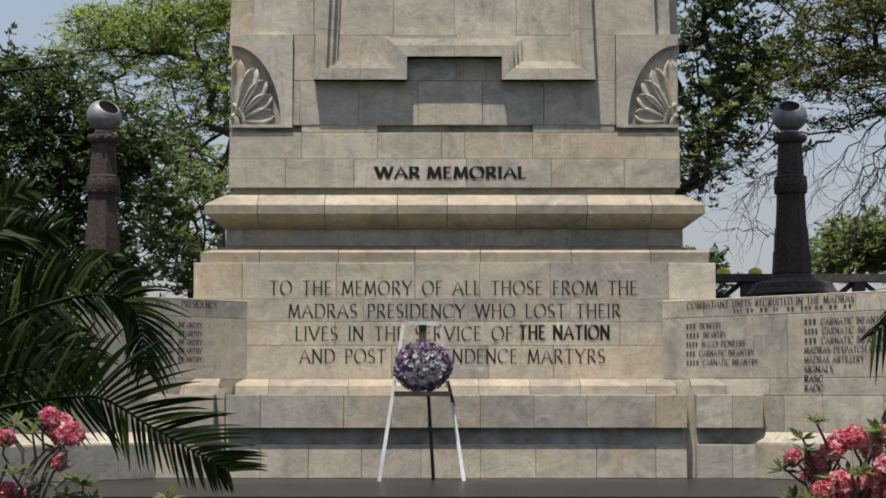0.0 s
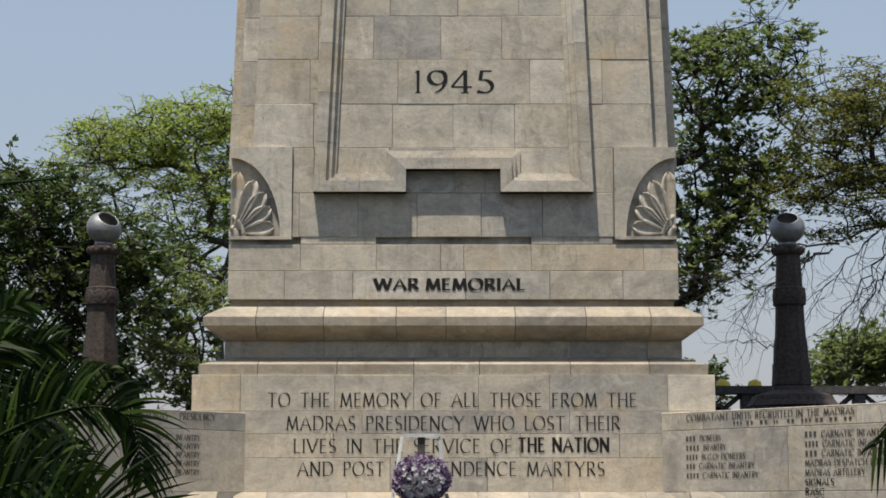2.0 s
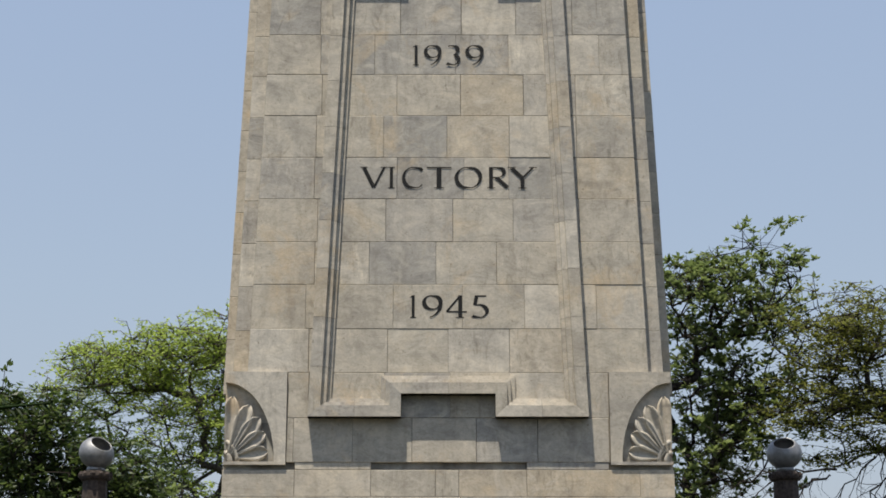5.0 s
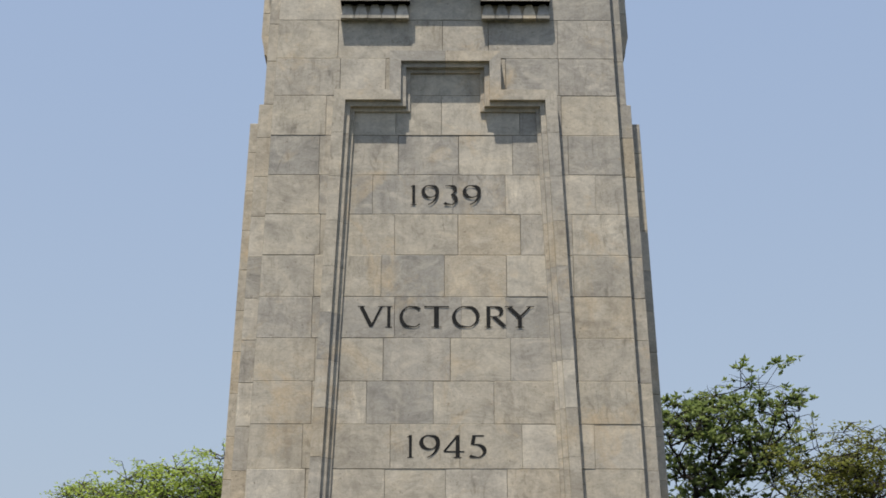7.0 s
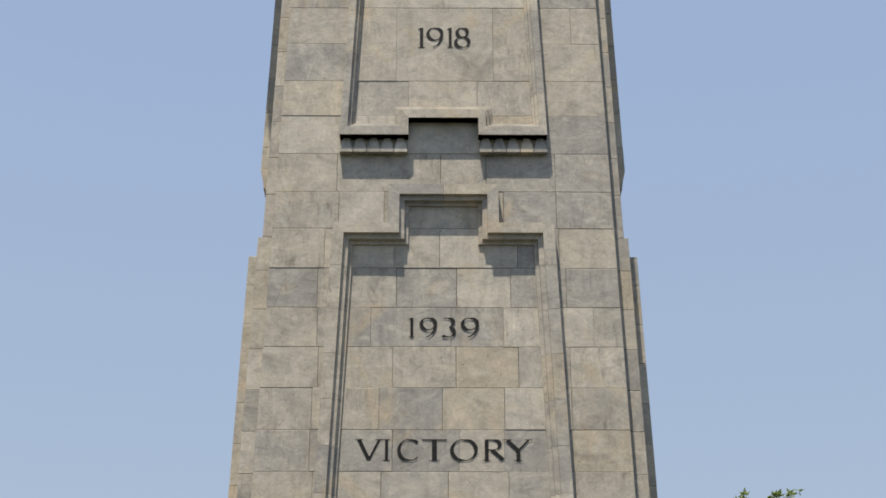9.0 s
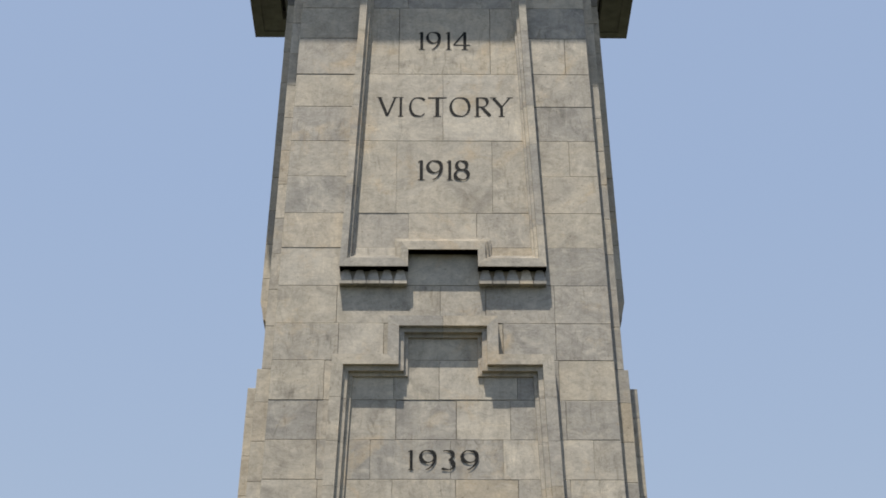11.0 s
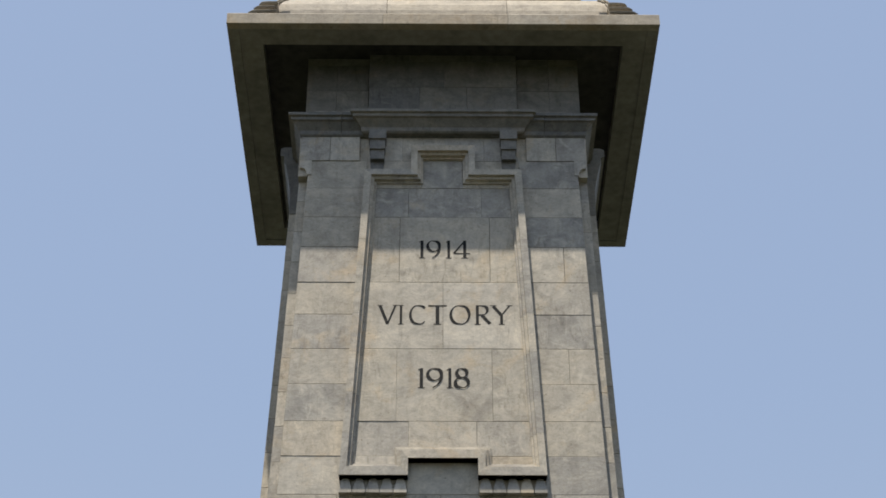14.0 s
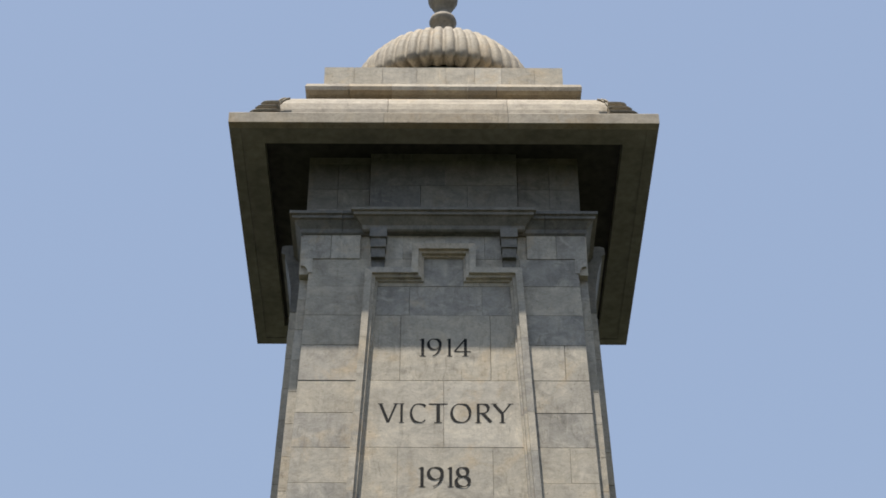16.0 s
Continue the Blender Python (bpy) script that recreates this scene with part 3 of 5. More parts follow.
strip("inner_strip", 0.0, 0.16, 0.14, 4.22, 8.64)
strip("inner_strip", 0.0, 0.115, 0.14, 8.64, 14.25)
strip("outer_strip", 0.15, 0.294, 0.55, 4.10, 8.60)
strip("outer_strip", 0.10, 0.268, 0.75, 9.76, 14.25)
FLANK_HEAD = [(0.268, 13.9), (0.275, 14.1), (0.29, 14.3), (0.33, 14.5), (0.37, 14.66), (0.40, 14.72), (0.40, 14.80), (0.45, 14.82), (0.45, 14.93), (0.40, 14.95)]
for s in (-1, 1):
    yc = y1(0, 9.6) + 0.75
    b = Build()
    xa = s * (w1(9.5) + 0.05)
    for z0, z1, o0, o1 in ((9.45, 9.53, 0.17, 0.20), (9.53, 9.62, 0.22, 0.235), (9.62, 9.76, 0.235, 0.268)):
        b.box(*sorted((xa, s * (w1(z0) + o0))), yc, 3.4, z0, z1, (*sorted((xa, s * (w1(z1) + o1))), yc, 3.4))
    part("strip_corbel", b.mesh(STONE), tower)
    # cornice of the flank, seen in profile
    pts = [(s * (w1(z) + o), z) for o, z in FLANK_HEAD] + [(s * 1.6, 14.95), (s * 1.6, 13.9)]
    m = len(pts)
    vs = [(x, y, z) for y in (y1(0, 14) + 0.74, 3.2) for x, z in pts]
    part("flank_cornice", fixed(mesh_of(vs, [tuple(range(m)), tuple(range(m, 2 * m)), *[(i, (i + 1) % m, (i + 1) % m + m, i + m) for i in range(m)]], SHADE_STONE)), tower)


# keyhole-shaped moulded frames
def outline(a0, zb, n0, zn, a1, zt, n1, zm):
    return [(-a0, zb), (-n0, zb), (-n0, zn), (n0, zn), (n0, zb), (a0, zb), (a1, zt), (n1, zt), (n1, zm), (-n1, zm), (-n1, zt), (-a1, zt)]


def keyhole_frame(shapes, outs, label):
    """The frame as a thin bed with moulded stones on it, edge by edge."""
    def at(i, j, u, drop=0.0):
        (x0, z0), (x1, z1) = shapes[i][j], shapes[i][(j + 1) % 12]
        if 0 < u < 1:
            (xa, za), (xb, zb_) = shapes[0][j], shapes[0][(j + 1) % 12]
            if abs(z1 - z0) > abs(x1 - x0):
                u = min(1, max(0, (za + (zb_ - za) * u - z0) / (z1 - z0)))
            else:
                u = min(1, max(0, (xa + (xb - xa) * u - x0) / (x1 - x0)))
        x, z = x0 + (x1 - x0) * u, z0 + (z1 - z0) * u
        return (x, y1(x, z) - outs[i] + drop, z)
    vs, fs = [], []
    for i in range(len(shapes)):
        vs += [at(i, j, 0.0, 0.006) for j in range(12)]
    for i in range(len(shapes) - 1):
        for j in range(12):
            k = (j + 1) % 12
            fs.append((12 * i + j, 12 * i + k, 12 * i + 12 + k, 12 * i + 12 + j))
    bed = part("moulded_frame", mesh_of(vs, fs, JOINT), tower, label)
    m = len(shapes)
    for j in range(12):
        (x0, z0), (x1, z1) = shapes[0][j], shapes[0][(j + 1) % 12]
        length = math.hypot(x1 - x0, z1 - z0)
        n = max(1, round(length / 0.52))
        for c in range(n):
            g = 0.002 / length
            a, d = (c / n + (g if c else 0)), ((c + 1) / n - (g if c < n - 1 else 0))
            vs = [at(i, j, u) for i in range(m) for u in (a, d)]
            part("frame_stone", mesh_of(vs, [(2 * i, 2 * i + 1, 2 * i + 3, 2 * i + 2) for i in range(m - 1)], STONE), bed)
    return bed


def stepped(a0, zb, n0, zn, a1, zt, n1, zm, low, side):
    """Rings from the outer edge inward; low, side: widths of the foot and of the side band."""
    rings, outs = [], []
    for dl, ds, o in ((0, 0, -0.03), (0, 0, 0.115), (0.006, 0.006, 0.122), (0.55, 0.95, 0.122), (0.56, 0.97, 0.080), (0.74, 1.38, 0.076), (0.76, 1.40, 0.030),
                      (0.97, 1.72, 0.026), (1.0, 1.75, -0.03)):
        l, s = dl * low, ds * side
        rings.append(outline(a0 - s, zb + l, n0 + min(l, s), zn + l, a1 - s, zt - s, n1 - s, zm - s))
        outs.append(o)
    return rings, outs


keyhole_frame(*stepped(1.35, 3.755, 0.455, 3.98, 1.165, 8.70, 0.585, 9.155, 0.2, 0.125), "stepped moulded stone frame")
frame_2 = keyhole_frame(*stepped(1.12, 9.755, 0.378, 9.965, 0.945, 13.955, 0.388, 14.33, 0.19, 0.085), "stepped moulded stone frame")
for s in (-1, 1):
    for i in range(5):
        xa = s * (0.39 + 0.147 * i)
        x0, x1 = sorted((xa, xa + s * 0.138))
        m = (x0 + x1) / 2
        yy = y1(0, 9.7) - 0.082
        b = Build().box(x0, x1, yy, y1(0, 9.7) + 0.02, 9.565, 9.612)
        b.box(x0 + 0.004, x1 - 0.004, yy + 0.006, y1(0, 9.7) + 0.02, 9.612, 9.757, (m - 0.034, m + 0.034, yy + 0.05, y1(0, 9.8) + 0.02))
        part("dentil", b.mesh(STONE), frame_2)
VICTORY = [(0, .12), (.151, .175), (.232, .348), (.371, .517), (.543, .692), (.735, .851), (.874, 1)]
for words, z, h, w, x, boxes in (("1945", 4.76, 0.229, 0.76, 0.008, [(0, .065), (.17, .40), (.47, .73), (.80, 1)]), ("VICTORY", 6.102, 0.226, 1.70, 0.005, VICTORY),
                                 ("1939", 7.432, 0.222, 0.71, 0.0, [(0, .07), (.17, .39), (.475, .66), (.77, 1)]), ("1918", 10.918, 0.262, 0.565, 0.004, [(0, .11), (.18, .47), (.57, .67), (.73, 1)]),
                                 ("VICTORY", 11.77, 0.268, 1.49, 0.02, VICTORY), ("1914", 12.705, 0.258, 0.60, 0.018, [(0, .10), (.16, .41), (.53, .62), (.68, 1)])):
    inscription(shaft, words, x, z, h, w, y1, boxes=boxes, weight=0.16)


# corner palmettes at the foot of the shaft
def petal(length, width, lift):
    """A carved leaf along +x: pointed, with a raised rim round a hollow, widest past its middle."""
    vs, fs = [], []
    m, k = 13, 9
    cross = (0.0, 0.80, 1.0, 0.55, 0.38, 0.55, 1.0, 0.80, 0.0)
    for i in range(m):
        u = i / (m - 1)
        half = width * (0.30 + 0.70 * min(1, u / 0.62) ** 1.2) * (1 if u < 0.62 else math.sqrt(max(0, 1 - ((u - 0.62) / 0.385) ** 1.7)))
        rise = lift * (0.55 + 0.45 * u)
        for j in range(k):
            v = (-1, -0.93, -0.74, -0.4, 0, 0.4, 0.74, 0.93, 1)[j]
            vs.append((u * length, half * v, rise * cross[j] * (0.35 if i == m - 1 else 1)))
    for i in range(m - 1):
        for j in range(k - 1):
            fs.append((i * k + j, i * k + j + 1, i * k + k + j + 1, i * k + k + j))
    return vs, fs


for s in (-1, 1):
    yf = 0.232
    pal = part("corner_palmette", Build().box(*sorted((s * 1.56, s * 2.155)), yf + 0.06, 0.5, 3.33, 4.215).mesh(STONE), tower, "carved corner ornament of fanned leaves")
    # spandrel outside the quarter arch
    arc = [(2.155 - 0.485 * math.cos(q), 3.33 + 0.775 * math.sin(q)) for q in [math.pi / 2 * i / 16 for i in range(17)]]
    pts = [(1.56, 3.33)] + [arc[0]] + arc[1:] + [(2.155, 4.212), (1.56, 4.212)]
    m = len(pts)
    vs = [(s * x, yf, z) for x, z in pts] + [(s * x, yf + 0.06, z) for x, z in pts]
    fs = [tuple(range(m)), *[(i, (i + 1) % m, (i + 1) % m + m, i + m) for i in range(m)]]
    part("spandrel", fixed(mesh_of(vs, fs, STONE)), pal)
    for ang, ln, wd, x0, z0 in ((9, 0.32, 0.088, 0.10, 0.05), (35, 0.37, 0.09, 0.085, 0.065), (53, 0.44, 0.094, 0.07, 0.075), (69, 0.50, 0.094, 0.055, 0.085), (86, 0.55, 0.088, 0.03, 0.09)):
        pv, pf = petal(ln, wd, 0.06 + 0.0002 * ang)
        a = radians(ang)
        vs = []
        for u, v, w in pv:
            x, z = u * math.cos(a) - v * math.sin(a), u * math.sin(a) + v * math.cos(a)
            vs.append((s * (2.153 - max(0, x + x0)), yf + 0.057 - w, 3.338 + max(0, z + z0)))
        part("carved_leaf", mesh_of(vs, pf, STONE, True), pal)
    b = Build()
    for r, t in ((0.06, 0.03), (0.13, 0.026)):
        b.tube([(s * (2.153 - r * math.cos(q)), yf + 0.04, 3.335 + r * 1.5 * math.sin(q)) for q in [math.pi / 2 * i / 8 for i in range(9)]], [t] * 9, 6)
    part("scroll", b.mesh(STONE, True), pal)
    b = Build().box(*sorted((s * 1.55, s * 2.16)), 0.288, 0.5, 3.25, 3.31)
    part("recess_stone", b.mesh(STONE), pal)
    part("sill", Build().box(*sorted((s * 1.56, s * 2.158)), yf - 0.004, 0.5, 3.305, 3.335).mesh(STONE), pal)
    # plain quoin between the palmette and the strips
    b = Build().box(*sorted((s * 1.9, s * 2.16)), 0.42, 3.9, 3.3, 4.24)
    part("quoin", b.mesh(STONE), pal)

# head of the shaft, upper cornice and attic
head = part("shaft_head", Build().box(-1.76, 1.76, y1(0, 14.3) + 0.02, 3.85, 13.95, 14.60).mesh(STONE), tower)
for s in (-1, 1):
    x0, x1 = sorted((s * 1.02, s * 1.745))
    for a, c in ((x0, (x0 + x1) / 2), ((x0 + x1) / 2, x1)):
        part("stone_block", stone_block([(a, 14.17), (c, 14.17), (c, 14.56), (a, 14.56)], lambda x, z: y1(x, z) - 0.012, 0.06), head)
    pts = [(1.60, 13.95), (1.655, 13.95), (1.66, 14.0), (1.69, 14.05), (1.74, 14.06), (1.745, 14.17), (1.60, 14.17)]
    m = len(pts)
    vs = [(s * x, y1(0, z) - 0.012, z) for x, z in pts] + [(s * x, y1(0, z) + 0.3, z) for x, z in pts]
    part("shoulder_scroll", fixed(mesh_of(vs, [tuple(range(m)), *[(i, (i + 1) % m, (i + 1) % m + m, i + m) for i in range(m)]], STONE)), head)
    # stepped bracket under the cornice
    xm = s * 0.80
    b = Build()
    for i, (w, o) in enumerate(((0.105, 0.17), (0.095, 0.145), (0.085, 0.12), (0.08, 0.06))):
        z1 = 14.54 - i * 0.14
        b.box(xm - w, xm + w, y1(0, 14.4) - o, y1(0, 14.4) + 0.02, z1 - 0.14, z1)
    part("stepped_bracket", b.mesh(SHADE_STONE), head)
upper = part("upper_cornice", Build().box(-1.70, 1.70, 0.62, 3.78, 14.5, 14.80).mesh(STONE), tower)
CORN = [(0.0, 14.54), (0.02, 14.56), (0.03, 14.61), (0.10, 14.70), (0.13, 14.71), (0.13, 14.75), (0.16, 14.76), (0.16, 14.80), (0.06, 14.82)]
moulding(upper, CORN, 1.745, 0.53, 3.87, [-1.25, 1.25], mat=SHADE_STONE)
b = Build()
prof = [(o + 0.06, z + 0.012) for o, z in CORN]
vs = []
for o, z in prof:
    vs += [(-0.92 - o, 0.53 - o, z), (0.92 + o, 0.53 - o, z), (0.92 + o, 0.62, z), (-0.92 - o, 0.62, z)]
m = len(prof)
fs = [(4 * i + j, 4 * i + (j + 1) % 4, 4 * i + 4 + (j + 1) % 4, 4 * i + 4 + j) for i in range(m - 1) for j in range(4)] + [(3, 2, 1, 0), (4 * m - 4, 4 * m - 3, 4 * m - 2, 4 * m - 1)]
part("cornice_break", fixed(mesh_of(vs, fs, SHADE_STONE)), upper)
# attic stones in the darkened marble, for the shade below the eave
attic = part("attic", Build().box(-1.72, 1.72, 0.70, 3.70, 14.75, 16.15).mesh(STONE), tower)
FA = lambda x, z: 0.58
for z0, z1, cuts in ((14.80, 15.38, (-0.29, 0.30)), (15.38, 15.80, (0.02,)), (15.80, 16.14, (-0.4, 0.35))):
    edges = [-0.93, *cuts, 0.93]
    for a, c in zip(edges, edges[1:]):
        part("stone_block", stone_block([(a, z0), (c, z0), (c, z1), (a, z1)], FA, 0.12, mat=SHADE_STONE), attic)
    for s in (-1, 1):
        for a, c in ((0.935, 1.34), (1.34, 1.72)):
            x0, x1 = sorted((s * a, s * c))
            part("stone_block", stone_block([(x0, z0), (x1, z0), (x1, z1), (x0, z1)], lambda x, z: 0.66, 0.06, mat=SHADE_STONE), attic)

# projecting eave: slab with a coffered soffit, coved roof, blocking courses
EX, EY0, EY1 = 2.67, -0.20, 4.60
eave = part("eave_slab", Build().box(-2.30, 2.30, EY0 + 0.37, EY1 - 0.37, 16.14, 16.18).mesh(SHADE_CEMENT), tower, "deep cement eave, its coffer coloured dark for shade")
for x0, x1, y0, y1_ in ((-EX, EX, EY0, EY0 + 0.41), (-EX, EX, EY1 - 0.41, EY1), (-EX, -EX + 0.41, EY0 + 0.41, EY1 - 0.41), (EX - 0.41, EX, EY0 + 0.41, EY1 - 0.41)):
    part("soffit_border", Build().box(x0, x1, y0, y1_, 15.755, 15.905).mesh(CEMENT), eave)
for x0, x1, y0, y1_ in ((-EX, EX, EY0, EY0 + 0.13), (-EX, EX, EY1 - 0.13, EY1), (-EX, -EX + 0.13, EY0 + 0.13, EY1 - 0.13), (EX - 0.13, EX, EY0 + 0.13, EY1 - 0.13)):
    part("soffit_edge", Build().box(x0, x1, y0, y1_, 15.74, 15.757).mesh(CEMENT), eave)
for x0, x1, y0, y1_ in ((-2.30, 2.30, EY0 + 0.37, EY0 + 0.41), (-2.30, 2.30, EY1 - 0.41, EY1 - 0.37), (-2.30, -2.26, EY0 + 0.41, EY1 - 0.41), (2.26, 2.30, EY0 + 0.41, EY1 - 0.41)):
    part("coffer_side", Build().box(x0, x1, y0, y1_, 15.905, 16.14).mesh(SHADE_CEMENT), eave)
moulding(eave, [(0.0, 15.735), (0.012, 15.74), (0.012, 15.895), (0.0, 15.91), (-0.02, 15.92)], EX, EY0, EY1, [-0.75, 0.8], core=False, mat=OLD_STONE)
roof = part("coved_roof", Build().box(-2.0, 2.0, 0.45, 3.95, 16.2, 16.5).mesh(STONE), tower)
cove = [(-0.30, 15.93), (-0.42, 16.0), (-0.46, 16.2), (-0.475, 16.42), (-0.50, 16.54), (-0.545, 16.64), (-0.61, 16.72), (-0.70, 16.78), (-0.80, 16.81)]
moulding(roof, cove, EX - 0.02, EY0 + 0.02, EY1 - 0.02, [-0.72, 0.82], core=False, mat=OLD_STONE, lift=0.5)
part("gutter", Build().box(-EX + 0.03, EX - 0.03, EY0 + 0.03, EY1 - 0.03, 15.905, 15.92).box(-2.28, 2.28, 0.19, 4.21, 16.15, 16.17).mesh(SHADE_CEMENT), roof)
for sx in (-1, 1):
    for sy in (0, 1):
        yc = 0.12 if sy == 0 else 4.28
        for i in range(3):
            # overlapping leaves, each a flattened tongue that points out over the corner
            root, tip, zl = 2.1, 2.47 - 0.06 * i, 16.15 + 0.115 * i
            vs, fs = [], []
            for k in range(7):
                u = k / 6
                w, h = 0.13 * math.sqrt(max(0.02, 1 - u ** 3)), 0.036 * math.sqrt(max(0.05, 1 - u ** 4))
                for j in range(8):
                    q = math.pi / 4 * j
                    vs.append((sx * (root + (tip - root) * u), yc + 0.05 * i * (1 - 2 * sy) + w * math.cos(q), zl + h * math.sin(q) + 0.05 * u ** 3))
            fs = [(8 * k + j, 8 * k + (j + 1) % 8, 8 * k + 8 + (j + 1) % 8, 8 * k + 8 + j) for k in range(6) for j in range(8)] + [tuple(range(8)), tuple(range(48, 56))]
            part("corner_leaf", fixed(mesh_of(vs, fs, OLD_STONE, True)), roof)
        b = Build()
        for r in (0.0, 0.05):
            b.tube([(sx * (1.98 + r + 0.2 * math.sin(q)), (0.24 if sy == 0 else 4.16), 16.15 + 0.40 * math.cos(q)) for q in [math.pi / 2 * i / 8 for i in range(9)]], [0.018] * 9, 6)
        part("hip_roll", b.mesh(OLD_STONE, True), roof)
blocking = part("blocking_course", Build().box(-1.60, 1.60, 0.8, 3.6, 16.5, 17.5).mesh(STONE), tower)
moulding(blocking, [(0.0, 16.55), (0.0, 16.95), (0.09, 16.97), (0.14, 17.0), (0.15, 17.06), (0.13, 17.12), (0.0, 17.15)], 1.68, 0.70, 3.70,
         [-1.25, -0.68, 0.32, 0.7], mat=OLD_STONE)
moulding(blocking, [(0.0, 17.15), (0.0, 17.60)], 1.60, 0.76, 3.64, [-1.2, -0.82, -0.36, 0.03, 0.42, 0.78, 1.22])

# fluted dome with a scalloped rim, and finial
profile = [(1.16, 17.90), (1.35, 17.87), (1.39, 17.89), (1.40, 18.02), (1.36, 18.27), (1.26, 18.50), (1.10, 18.72), (0.88, 18.91), (0.61, 19.04), (0.35, 19.11), (0.15, 19.13)]
SIDES, LOBES = 336, 48
vs, fs = [], []
for i, (r, z) in enumerate(profile):
    for j in range(SIDES):
        q = 2 * math.pi * j / SIDES
        lobe = abs(math.sin(q * LOBES / 2))
        rr = r * (1 - 0.05 * (1 - lobe) ** 2)
        vs.append((rr * math.cos(q), AXIS + rr * math.sin(q), z + (0.085 * (1 - lobe) if i < 3 else 0)))
for i in range(len(profile) - 1):
    fs += [(i * SIDES + j, i * SIDES + (j + 1) % SIDES, (i + 1) * SIDES + (j + 1) % SIDES, (i + 1) * SIDES + j) for j in range(SIDES)]
fs.append(tuple(range((len(profile) - 1) * SIDES, len(profile) * SIDES)))
dome = part("fluted_dome", mesh_of(vs, fs, OLD_STONE, True), tower, "weathered ribbed stone dome")
# drum darkened in colour for the shade beneath the rim
part("drum", Build().turned([(1.0, 17.4), (1.0, 17.7), (1.1, 17.78), (1.12, 17.93), (0.9, 18.0)], 64, (0, AXIS, 0)).mesh(SHADE_CEMENT), dome)
finial = part("finial", Build().turned([(0.34, 19.06), (0.30, 19.19), (0.15, 19.42), (0.11, 19.62), (0.12, 19.76), (0.17, 19.82), (0.205, 19.88), (0.19, 19.94), (0.13, 20.0), (0.09, 20.05), (0.09, 20.12), (0.16, 20.20), (0.22, 20.32),
            (0.23, 20.45), (0.18, 20.6), (0.09, 20.7), (0.05, 20.8), (0.015, 21.0)], 32, (0, AXIS, 0)).mesh(OLD_STONE, True), dome)


# ---- wing walls, turned forward at 45 degrees ----
C45 = math.sqrt(0.5)


